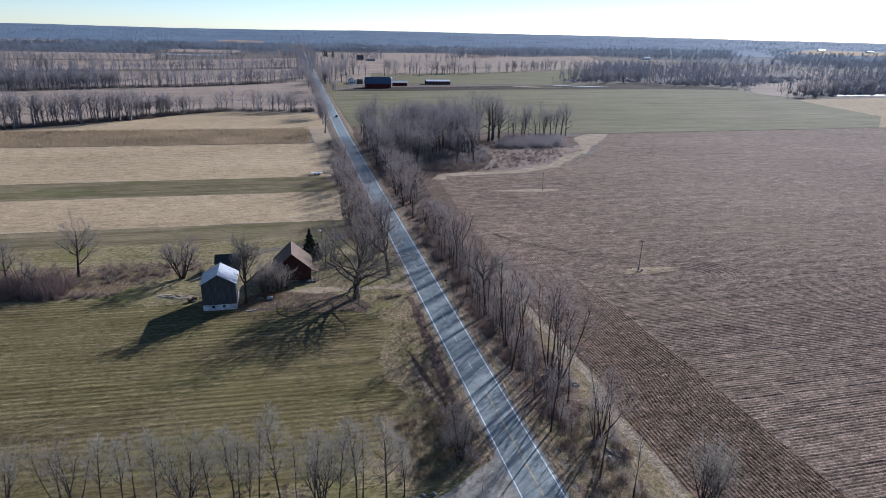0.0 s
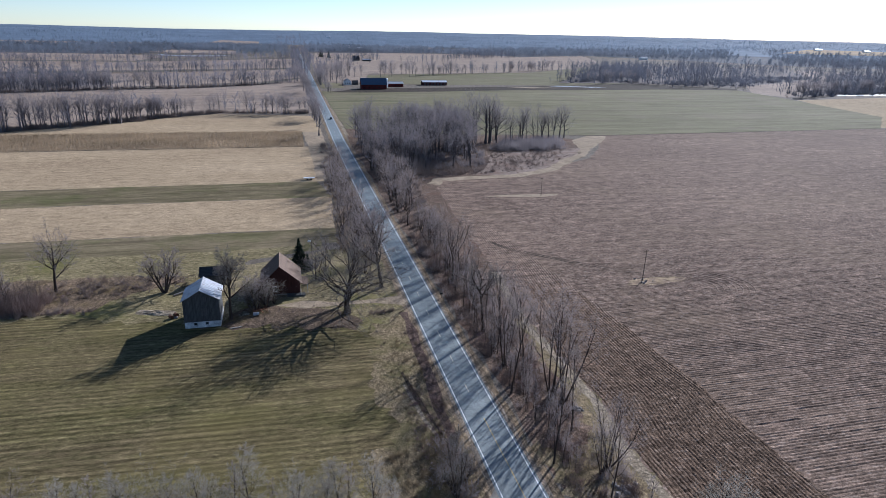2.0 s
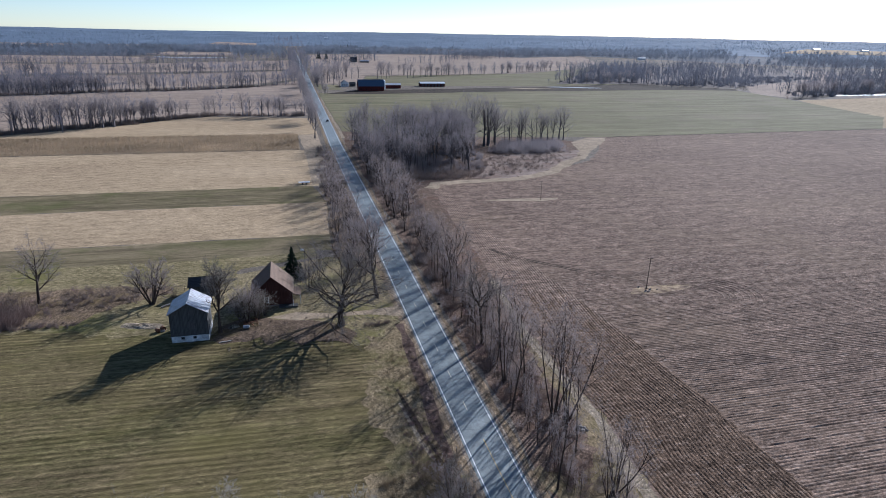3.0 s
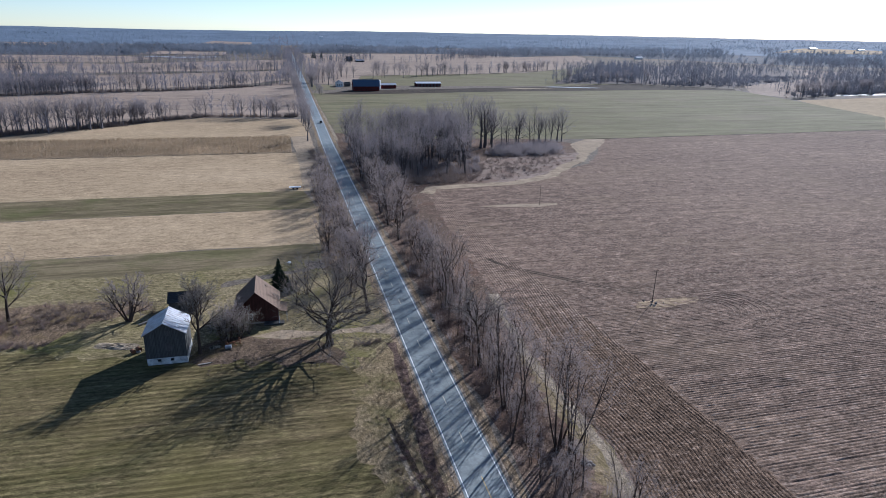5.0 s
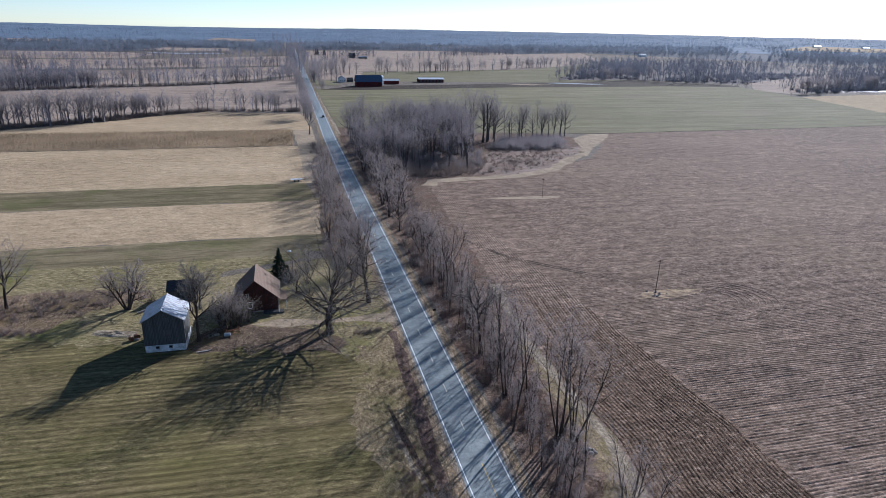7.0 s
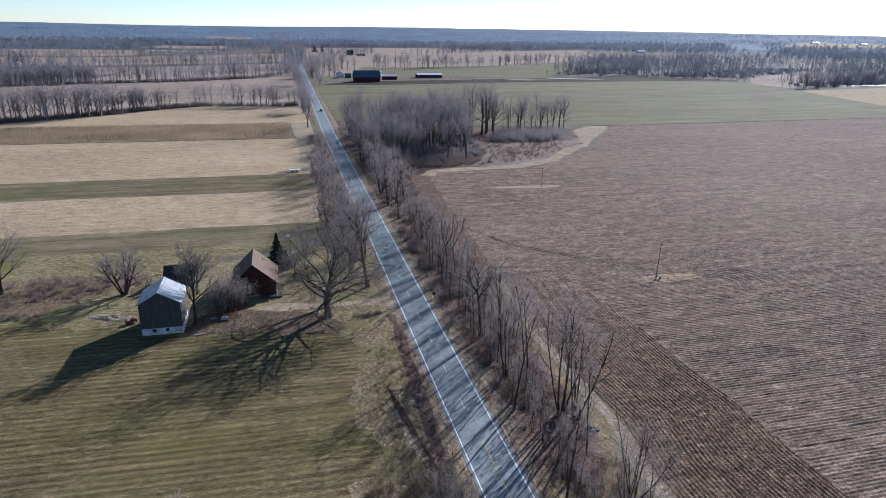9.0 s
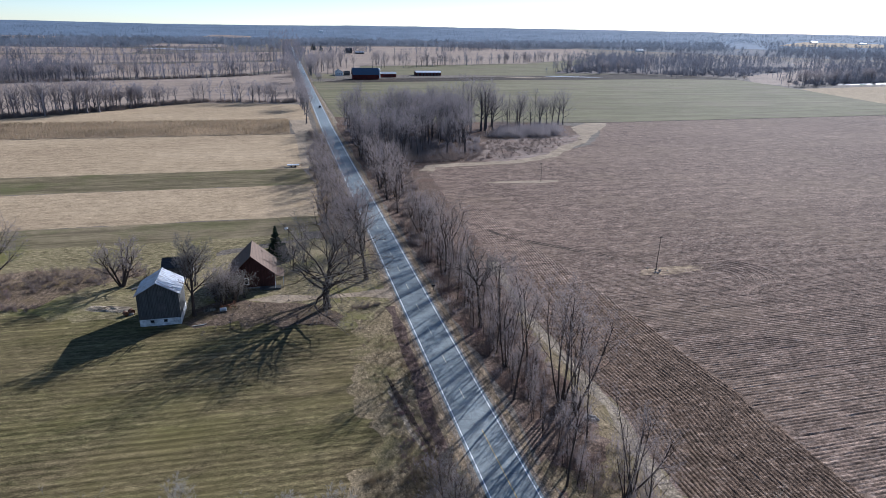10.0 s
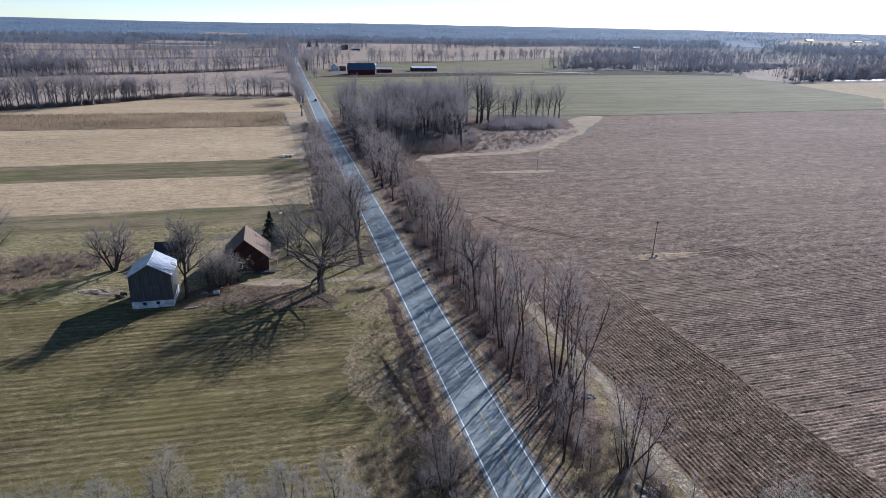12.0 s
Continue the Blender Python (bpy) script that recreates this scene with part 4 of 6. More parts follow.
for k in range(20):
    x = spot.uniform(-96, -19)
    plant(spot.choice(BUSH + RBUSH), x, 75 - (x + 40) * 0.1 + spot.gauss(0, 1.6), spot.uniform(0.35, 0.85))
# ditch on the west side
for k in range(22):
    plant(spot.choice(BUSH + RBUSH + RBUSH), spot.uniform(-13, -7.0), spot.uniform(76, 108), spot.uniform(0.45, 0.95))
for x, y, kind, size in ((-10.2, 79.5, STEMS[1], 0.55), (-9.0, 82, BUSH[1], 1.6), (-11, 85, BUSH[2], 1.5), (-8.4, 79, GREYBUSH, 1.3), (-9.8, 84, GREYBUSH, 1.4), (-8.6, 88.5, GREYBUSH, 1.1), (-11.0, 91, GREYBUSH, 1.2), (-12.5, 82, GREYBUSH, 1.2), (-7.8, 83.0, FAN[1], 0.50), (-8.8, 86.5, FAN[0], 0.46), (-10.6, 80.5, FAN[1], 0.52), (-7.6, 90.5, FAN[0], 0.36), (-9.4, 77.8, GREYBUSH, 1.3)):
    plant(kind, x, y, size)
# trees west of the road, beyond the farm
for k in range(46):
    y = spot.uniform(172, 330)
    plant(spot.choice(ROUND + STEMS + TALL if y < 215 else FARROAD), spot.uniform(-16, -7.5) if y < 290 else spot.uniform(-12, -7.5), y, spot.uniform(0.45, 0.85))
# belt east of the road
for x, y, kind, size, turn in ((10.9, 134.6, FORK, 0.86, 15), (15.4, 152.5, ROUND[3], 0.55, 60), (11.4, 166.3, WYE, 1.0, 40), (17.9, 189.0, STEMS[2], 0.75, 40), (11.6, 190.5, ROUND[0], 0.85, 0), (13.2, 178, STEMS[1], 0.8, 90),
                               (15.4, 103.5, STEMS[0], 1.12, 10), (17.2, 101.7, STEMS[1], 1.05, 130), (16.3, 104.5, TALL[1], 1.05, 0), (14.7, 92.3, TALL[2], 0.80, 40), (7.8, 84.2, TALL[0], 0.82, 0), (16.4, 81.4, STEMS[2], 0.72, 20), (14.6, 80.2, STEMS[0], 0.60, 200),
                               (18.0, 83.6, SAPLING[0], 1.05, 0), (8.1, 106.6, TALL[3], 0.95, 0), (10.4, 70.2, TALL[1], 0.8, 60), (13.8, 65.4, SAPLING[1], 0.9, 0), (24.0, 62.4, FAN[0], 0.92, 30), (26.0, 62.0, FAN[1], 0.85, 100), (25.6, 61.2, GREYBUSH, 1.9, 0),
                               (13, 113, TALL[2], 0.95, 100), (10.6, 118, STEMS[0], 0.85, 50), (15.5, 121, TALL[3], 0.9, 160), (12.4, 126, TALL[0], 0.9, 210), (14.4, 131, STEMS[2], 0.82, 10), (15.6, 137, TALL[1], 0.7, 300), (14.0, 143, SAPLING[2], 1.1, 20), (11.6, 147, ROUND[2], 0.62, 30), (15.0, 171, STEMS[1], 0.66, 130)):
    plant(kind, x, y, size, turn)
for k in range(36):
    y = spot.uniform(196, 330)
    plant(spot.choice(ROUND + STEMS if y < 215 else FARROAD), spot.uniform(8.5, 15 + max(0, y - 230) * 0.09), y, spot.uniform(0.6, 0.98))
for k in range(15):
    plant(spot.choice(SAPLING), spot.uniform(9.0, 11.0), 106 + k * 5.4 + spot.uniform(-2, 2), spot.uniform(0.8, 1.2))
for k in range(20):
    plant(spot.choice(SAPLING), spot.uniform(9.5, 17.5), spot.uniform(104, 190), spot.uniform(0.6, 1.15))
for k in range(10):
    plant(spot.choice(SAPLING), spot.uniform(9.0, 17.5), spot.uniform(74, 104), spot.uniform(0.35, 0.6))
for k in range(30):
    plant(spot.choice(SAPLING), spot.uniform(8.6, 11.5), 82 + k * 1.55 + spot.uniform(-0.8, 0.8), spot.uniform(0.38, 0.72))
for k in range(34):
    y = spot.uniform(64, 120)
    plant(spot.choice(BUSH + RBUSH), spot.uniform(8.6, 18.0), y, spot.uniform(0.30, 0.68))
for k in range(36):
    plant(spot.choice(BUSH + RBUSH), spot.uniform(9.5, 15.5), spot.uniform(78, 122), spot.uniform(0.5, 0.95))
for k in range(46):
    y = spot.uniform(112, 190)
    plant(spot.choice(BUSH + BUSH + RBUSH), spot.uniform(8.8, 18.5), y, spot.uniform(0.55, 1.35))
# woodlot
for k in range(150):
    x = spot.uniform(9, 74)
    y = spot.uniform(318 + max(0, x - 60) * 2.5, 436)
    plant(spot.choice(WOODLOT), x, y, spot.uniform(0.9, 1.25) * min(1.0, 0.72 + x * 0.003 + (y - 318) * 0.0022))
for x, y, k, size in ((92.5, 396, 3, 1.2), (95.5, 397, 4, 1.25), (88, 402, 0, 1.15), (99, 405, 3, 1.1), (84, 410, 1, 1.2), (104, 410, 2, 0.95), (109, 404, 0, 0.9), (116, 410, 1, 0.85), (121, 405, 2, 1.0), (127, 412, 0, 0.92), (133, 408, 1, 1.0), (139, 414, 2, 0.85), (146, 410, 0, 0.8), (152.5, 415, 3, 1.0), (155.5, 414, 4, 1.02), (80, 420, 4, 1.1), (92, 424, 3, 1.0), (86, 398, 4, 1.1), (101, 399, 4, 1.0), (112, 402, 3, 0.8), (118, 403, 4, 0.75), (129, 405, 4, 0.85), (136, 407, 3, 0.8), (143, 412, 4, 0.75), (106, 415, 3, 1.0), (124, 416, 4, 0.9), (149, 417, 3, 0.85)):
    plant(WOODLOT[k], x, y, size * (1.24 if x < 103 else 1.1))


# hedgerows in the fields
def row_of_trees(line, count, spread, size, kinds=ROW, seed=1):
    rnd = random.Random(seed)
    lengths = [math.dist(a, b) for a, b in zip(line, line[1:])]
    for k in range(count):
        at = rnd.uniform(0, sum(lengths))
        i = 0
        while at > lengths[i]:
            at -= lengths[i]
            i += 1
        f = at / lengths[i]
        x, y = (line[i][j] + (line[i + 1][j] - line[i][j]) * f for j in (0, 1))
        plant(rnd.choice(kinds), x + rnd.gauss(0, spread), y + rnd.gauss(0, spread), rnd.uniform(*size), None, rnd)


T1 = [(-330, 430), (-223, 476), (-188, 495), (-152, 519), (-116, 552), (-88, 570)]
row_of_trees(T1[:4], 46, 4.0, (1.0, 1.4), seed=2)
row_of_trees(T1[3:], 26, 2.5, (0.65, 0.95), seed=22)
row_of_trees([(-64, 562), (-30, 563)], 9, 2.0, (0.8, 1.0), seed=3)
row_of_trees([(-22, 563), (-14, 563)], 2, 2.0, (0.7, 0.9), seed=4)
row_of_trees([(-420, 700), (-286, 762), (-228, 787), (-143, 810), (-63, 856)], 42, 4.0, (0.8, 1.2), seed=5)
row_of_trees([(-11, 430), (-10, 540)], 7, 1.2, (0.75, 1.15), seed=6)
row_of_trees([(-9, 480), (-6, 960)], 34, 1.5, (0.55, 1.0), seed=7)
row_of_trees([(15, 720), (18, 820)], 6, 2.0, (0.5, 0.8), seed=8)
row_of_trees([(39, 965), (81, 1012), (148, 1003), (217, 1072), (289, 1086), (384, 1154), (529, 1253)], 46, 3.0, (0.7, 1.25), seed=12)
row_of_trees([(14, 830), (20, 960)], 12, 3.0, (0.9, 1.25), seed=13)
row_of_trees([(-16, 900), (-10, 1080)], 12, 3.0, (0.8, 1.2), seed=14)
row_of_trees([(22, 850), (40, 930), (58, 1030), (76, 1032)], 14, 6.0, (0.9, 1.35), seed=15)
row_of_trees([(132, 1098), (150, 1090), (182, 1078)], 9, 7.0, (0.9, 1.3), seed=16)
row_of_trees([(571, 680), (598, 682), (670, 718), (800, 740)], 30, 4.0, (0.8, 1.1), seed=10)
row_of_trees([(368, 900), (431, 900), (511, 900)], 16, 6.0, (0.8, 1.2), seed=11)
plant(BUSH[0], 579, 772, 2.4)
plant(BUSH[1], 556, 664, 1.8)


# far woods: thousands of small bare trees in a few masses
RISE, CREST = 2500, 4590


def land_height(x, y):
    """Level fields, and beyond them low hills up to the crest."""
    d = math.hypot(x, y - 300)
    if d < RISE:
        return 0.0
    turn = math.degrees(math.atan2(y - 300, x))
    top = float(np.interp(turn, (-180, 30, 46, 60, 82, 90, 99, 111, 180), (62, 62, 68, 70, 68, 60, 57, 63, 62))) - 9
    a = radians(turn)
    top += 3 * noise.noise((math.cos(a) * 14, math.sin(a) * 14, 4.0)) + 1.5 * noise.noise((math.cos(a) * 60, math.sin(a) * 60, 2.0))
    f = min(1.0, (d - RISE) / (CREST - RISE))
    roll = 7 * noise.noise((x * 0.0016, y * 0.0016, 3.0)) * math.sin(math.pi * f)
    return max(0.0, top * f ** 1.15 + roll)


def bare_clump(seed, height, limbs, twigs, width):
    """A far bare tree: trunk, rising limbs and twigs on them."""
    rnd = random.Random(seed)
    w = Wood()
    for k in range(2):
        w.blade(Vector((0.1 * k, 0, 0)), Vector((0.3 * k, 0.2, height * 0.85)), 0.015 * height + width * 0.3, rnd)
    for k in range(limbs):
        a, f = rnd.uniform(0, 6.28), rnd.uniform(0.22, 0.68)
        p = Vector((0, 0, height * f))
        out, up = rnd.uniform(0.12, 0.27) * (1.2 - f), rnd.uniform(0.10, 0.30)
        q = p + Vector((math.cos(a) * out, math.sin(a) * out, up)) * height
        w.blade(p, q, width * 0.9, rnd)
        for j in range(twigs):
            s = p.lerp(q, rnd.uniform(0.25, 1.0))
            d = Vector((rnd.gauss(0, 1) + math.cos(a), rnd.gauss(0, 1) + math.sin(a), abs(rnd.gauss(0, 1)) + 0.4)).normalized()
            w.blade(s, s + d * height * rnd.uniform(0.07, 0.16), width * 0.6, rnd)
    return np.array([tuple(v) for v in w.verts]), np.array(w.faces)


CLUMPS = [bare_clump(100 + k, 19, 9, 6, 0.22) for k in range(6)]
LOW = []
for k in range(4):
    rnd_low, w_low = random.Random(140 + k), Wood()
    for _ in range(70):
        a, r = rnd_low.uniform(0, 6.28), rnd_low.uniform(0, 2.2)
        foot = Vector((math.cos(a) * r, math.sin(a) * r, 0))
        w_low.blade(foot, foot * 1.25 + Vector((rnd_low.gauss(0, 0.8), rnd_low.gauss(0, 0.8), rnd_low.uniform(1.4, 4.2))), 0.07, rnd_low)
    LOW.append((np.array([tuple(v) for v in w_low.verts]), np.array(w_low.faces)))
FINE = []
for k in range(4):
    rnd_fine, w_fine = random.Random(160 + k), Wood()
    for _ in range(64):
        a, r = rnd_fine.uniform(0, 6.28), rnd_fine.uniform(0, 1.3)
        foot = Vector((math.cos(a) * r, math.sin(a) * r, 0))
        w_fine.blade(foot, foot * 1.2 + Vector((rnd_fine.gauss(0, 0.5), rnd_fine.gauss(0, 0.5), rnd_fine.uniform(0.5, 2.6))), 0.022, rnd_fine)
    FINE.append((np.array([tuple(v) for v in w_fine.verts]), np.array(w_fine.faces)))


def far_crown(seed, height):
    """A whole crown seen from a mile off: a trunk and broad sprays of twigs in an uneven dome."""
    rnd = random.Random(seed)
    w = Wood()
    w.blade(Vector((0, 0, 0)), Vector((0.3, 0.2, height * 0.8)), 0.35, rnd)
    for k in range(19):
        a, f = rnd.uniform(0, 6.28), rnd.uniform(0.08, 0.72)
        out = height * 0.30 * (1.1 - abs(f - 0.4))
        p = Vector((math.cos(a) * out * 0.3, math.sin(a) * out * 0.3, height * f))
        q = p + Vector((math.cos(a) * out * rnd.uniform(0.4, 1.0), math.sin(a) * out * rnd.uniform(0.4, 1.0), height * rnd.uniform(0.12, 0.30)))
        w.blade(p, q, rnd.uniform(0.45, 0.95), rnd)
    return np.array([tuple(v) for v in w.verts]), np.array(w.faces)


THICK = [far_crown(120 + k, 19) for k in range(6)]


CLEARINGS = [[(-380, 1850), (-150, 1810), (-160, 2040), (-345, 2070)], [(2014, 2389), (2318, 2152), (2635, 2446), (2409, 2668)], [(-330, 2960), (-120, 2840), (-130, 3120), (-300, 3200)], [(500, 2480), (760, 2440), (800, 2640), (520, 2700)], [(-1150, 2500), (-760, 2560), (-780, 2790), (-1180, 2760)]]


def cleared(x, y):
    """Whether a spot lies in one of the far clearings."""
    for ring in CLEARINGS:
        hit = False
        for (x0, y0), (x1, y1) in zip(ring, ring[1:] + ring[:1]):
            if (y0 > y) != (y1 > y) and x < (x1 - x0) * (y - y0) / (y1 - y0) + x0:
                hit = not hit
        if hit:
            return True
    return False


def far_clearings():
    """Pale fields among the far woods, lying on the slope of the hills."""
    for k, ring in enumerate(CLEARINGS):
        a, b, c, d = (Vector(p) for p in ring)
        verts, faces, n = [], [], 8
        for i in range(n + 1):
            for j in range(n + 1):
                p = a.lerp(b, i / n).lerp(d.lerp(c, i / n), j / n)
                verts.append((p.x, p.y, land_height(p.x, p.y) + 1.2))
        faces = [(i * (n + 1) + j, (i + 1) * (n + 1) + j, (i + 1) * (n + 1) + j + 1, i * (n + 1) + j + 1) for i in range(n) for j in range(n)]
        ob = mesh_object("far_field", verts, faces, M_TAN if k == 1 else M_PALE)
        tagged(ob, "pale cleared field among far woods", "field", "", "structure")


far_clearings()


def mass_of_trees(name, spots, clumps, label, material, seed, size=(0.7, 1.1)):
    rnd = np.random.RandomState(seed)
    verts, faces, base = [], [], 0
    for x, y in spots:
        if cleared(x, y):
            continue
        v, f = clumps[rnd.randint(len(clumps))]
        a, s = rnd.uniform(0, 6.28), rnd.uniform(*size)
        c, d = math.cos(a) * s, math.sin(a) * s
        z = land_height(x, y)
        verts.append(np.stack([v[:, 0] * c - v[:, 1] * d + x, v[:, 0] * d + v[:, 1] * c + y, v[:, 2] * s * rnd.uniform(0.85, 1.15) + z], 1))
        faces.append(f + base)
        base += len(v)
    vs, fs = np.concatenate(verts), np.concatenate(faces)
    me = bpy.data.meshes.new(name)
    me.vertices.add(len(vs))
    me.vertices.foreach_set("co", vs.ravel())
    me.loops.add(fs.size)
    me.loops.foreach_set("vertex_index", fs.ravel())
    me.polygons.add(len(fs))
    me.polygons.foreach_set("loop_start", np.arange(0, fs.size, 3))
    me.update(calc_edges=True)
    me.materials.append(material)
    return tagged(new(name, me), label, "woods", "", "stuff")


def in_line(line, count, spread, seed):
    rnd = random.Random(seed)
    out = []
    lengths = [math.dist(a, b) for a, b in zip(line, line[1:])]
    for k in range(count):
        i = rnd.choices(range(len(lengths)), lengths)[0]
        f = rnd.random()
        out.append((line[i][0] + (line[i + 1][0] - line[i][0]) * f + rnd.gauss(0, spread), line[i][1] + (line[i + 1][1] - line[i][1]) * f + rnd.gauss(0, spread)))
    return out


def in_area(corners, count, seed, loose=0.5):
    """Random spots in the area between four corners."""
    rnd = random.Random(seed)
    a, b, c, d = (Vector(p) for p in corners)
    out = []
    for k in range(count):
        u, v = rnd.random(), rnd.random()
        p = a.lerp(b, u).lerp(d.lerp(c, u), v)
        out.append((p.x + rnd.gauss(0, loose), p.y + rnd.gauss(0, loose)))
    return out


mass_of_trees("roadside_brush", in_area([(7.5, 175), (17, 175), (26, 300), (7.5, 330)], 210, 61) + in_area([(-17, 178), (-7, 178), (-7, 400), (-13, 400)], 130, 62), LOW, "tangled grey brush under roadside trees", M_BUSHTWIG, 63, (0.35, 0.8))
mass_of_trees("belt_brush", in_area([(7.0, 62), (19.5, 62), (20, 200), (7.0, 200)], 150, 74), FINE, "fine grey weeds and seedlings among belt trees", M_TWIG, 75, (0.4, 1.2))
mass_of_trees("belt_brambles", in_area([(7.6, 64), (17.5, 64), (18, 190), (7.6, 190)], 330, 84), FINE, "dark purple brambles under belt trees", M_BRAMBLE, 85, (0.4, 1.15))
mass_of_trees("verge_weeds", in_area([(-15, 84), (-7.2, 82), (-6.6, 134), (-14, 134)], 220, 91), FINE, "pale dead weeds on the road bank", M_WEED, 92, (0.12, 0.45))
mass_of_trees("corner_weeds", in_area([(-18, 74.5), (-6.2, 79.5), (-7.4, 96), (-19, 92)], 200, 95), FINE, "tangle of pale dead weeds at the lane corner", M_WEED, 96, (0.2, 0.7))
mass_of_trees("bank_brambles", in_line([(-7.4, 88), (-7.1, 98), (-7.3, 104), (-6.6, 119), (-6.4, 138)], 110, 0.6, 93) + in_line([(-8.6, 93), (-10.0, 102), (-11.4, 114)], 50, 0.7, 90), FINE, "dark brambles on the road bank", M_BRAMBLE, 94, (0.15, 0.5))
mass_of_trees("barn_hedge_thicket", in_area([(-122, 165.5), (-97, 164.8), (-96, 174), (-122, 176)], 230, 88, 0.8), FINE, "tall dense brown thicket in the farm hedge", M_BRAMBLE, 89, (1.0, 2.0))
mass_of_trees("driveway_brush", in_area([(-14.6, 149.0), (-10.8, 149.2), (-10.8, 150.3), (-14.6, 150.2)], 26, 97, 0.3) + in_area([(-10.4, 149.6), (-8.8, 149.8), (-8.6, 150.8), (-10.2, 150.6)], 12, 98, 0.2), FINE, "low heap of dark cut brush by the driveway", M_BUSHTWIG, 99, (0.25, 0.5))
mass_of_trees("yard_weeds", in_area([(-46, 143), (-14, 138), (-9, 156), (-42, 157)], 150, 86), FINE, "dark dead weeds and fallen twigs under the oak", M_BUSHTWIG, 87, (0.12, 0.34))
mass_of_trees("barn_hedge_brush", in_line([(-185, 180), (-130, 178), (-95, 177), (-66, 182)], 340, 3.6, 67) + in_line([(-128, 166), (-107, 165), (-83, 164)], 120, 0.8, 68), LOW, "brown dead brush in the farm hedge", M_BUSHTWIG, 69, (0.14, 0.42))
mass_of_trees("ditch_brush", in_area([(-14, 86), (-8, 84), (-7.5, 112), (-13, 112)], 70, 70) + in_line([(-90, 82), (-40, 79), (-12, 77)], 90, 1.5, 72), LOW, "brown dead weeds along the ditch", M_REDTWIG, 73, (0.07, 0.2))
mass_of_trees("woodlot_brush", in_area([(34, 304), (82, 306), (142, 356), (60, 345)], 230, 64) + in_area([(60, 330), (100, 330), (146, 372), (90, 368)], 130, 65), FINE, "reddish brown brush before the woodlot", M_BUSHTWIG, 66, (0.3, 1.2))
mass_of_trees("woodlot_thicket", in_area([(91, 368), (129, 368), (146, 398), (107, 398)], 300, 34, 2.0), FINE, "grey purple thicket of shrubs at the woodlot edge", M_WOODTWIG, 35, (1.3, 3.0))
mass_of_trees("woodlot_brambles", in_area([(26, 306), (64, 309), (76, 342), (38, 342)], 330, 36, 1.5), FINE, "dark purple brown brambles before the woodlot", M_BUSHTWIG, 37, (0.5, 1.5))
mass_of_trees("woodlot_understory", in_area([(11, 316), (72, 326), (80, 362), (11, 350)], 170, 76) + in_area([(11, 350), (80, 362), (80, 430), (11, 436)], 160, 77), LOW, "grey understory brush in the woodlot", M_WOODTWIG, 78, (0.5, 1.1))
mass_of_trees("hedgerow_brush", in_line(T1, 560, 3.0, 31) + in_line([(-88, 570), (-14, 562)], 60, 1.2, 32) + in_line([(-420, 700), (-286, 762), (-228, 787), (-143, 810), (-63, 856)], 300, 5, 33), LOW, "grey brush under the hedgerow trees", M_BUSHTWIG, 30, (0.6, 1.1))
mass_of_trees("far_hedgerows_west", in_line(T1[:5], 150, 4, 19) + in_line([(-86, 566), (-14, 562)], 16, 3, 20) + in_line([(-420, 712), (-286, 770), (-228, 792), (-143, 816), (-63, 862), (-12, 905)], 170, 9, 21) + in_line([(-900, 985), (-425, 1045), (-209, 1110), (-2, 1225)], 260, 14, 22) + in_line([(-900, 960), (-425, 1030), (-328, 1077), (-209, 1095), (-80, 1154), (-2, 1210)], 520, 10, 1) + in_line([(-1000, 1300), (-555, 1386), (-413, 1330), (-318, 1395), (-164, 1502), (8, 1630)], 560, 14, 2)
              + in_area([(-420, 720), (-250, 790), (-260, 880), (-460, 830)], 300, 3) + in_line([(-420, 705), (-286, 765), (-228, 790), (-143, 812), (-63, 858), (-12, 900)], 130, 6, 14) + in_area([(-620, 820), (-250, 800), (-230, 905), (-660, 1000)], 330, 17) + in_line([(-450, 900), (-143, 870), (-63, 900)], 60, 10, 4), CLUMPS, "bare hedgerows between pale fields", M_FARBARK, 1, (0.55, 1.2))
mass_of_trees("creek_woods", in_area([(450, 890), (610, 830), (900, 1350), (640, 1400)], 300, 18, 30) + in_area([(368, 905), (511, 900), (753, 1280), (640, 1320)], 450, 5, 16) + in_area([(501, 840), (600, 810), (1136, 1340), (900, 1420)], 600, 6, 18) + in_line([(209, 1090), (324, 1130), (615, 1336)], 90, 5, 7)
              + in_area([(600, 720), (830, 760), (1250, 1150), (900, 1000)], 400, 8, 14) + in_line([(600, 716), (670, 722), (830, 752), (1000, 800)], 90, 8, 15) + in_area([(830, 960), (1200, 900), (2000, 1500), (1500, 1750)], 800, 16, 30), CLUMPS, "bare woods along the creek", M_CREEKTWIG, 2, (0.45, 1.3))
mass_of_trees("road_trees_north", in_line([(-6, 960), (4, 2300)], 150, 5, 9) + in_line([(18, 1000), (30, 2300)], 150, 8, 10) + in_area([(-60, 2150), (70, 2050), (70, 3800), (-60, 3800)], 160, 11), CLUMPS, "bare trees lining the far road", M_FARBARK, 3)


mass_of_trees("rise_trees", in_area([(32, 1240), (100, 1290), (150, 1500), (40, 1800)], 60, 23, 12) + in_area([(118, 1552), (200, 1560), (230, 1700), (120, 1720)], 34, 24, 8) + in_area([(370, 1620), (640, 1850), (620, 1960), (440, 1800)], 190, 25, 14) + in_line([(230, 1480), (330, 1540), (400, 1620)], 26, 10, 26), CLUMPS, "bare clumps of trees on the far rise", M_CREEKTWIG, 27, (0.7, 1.25))
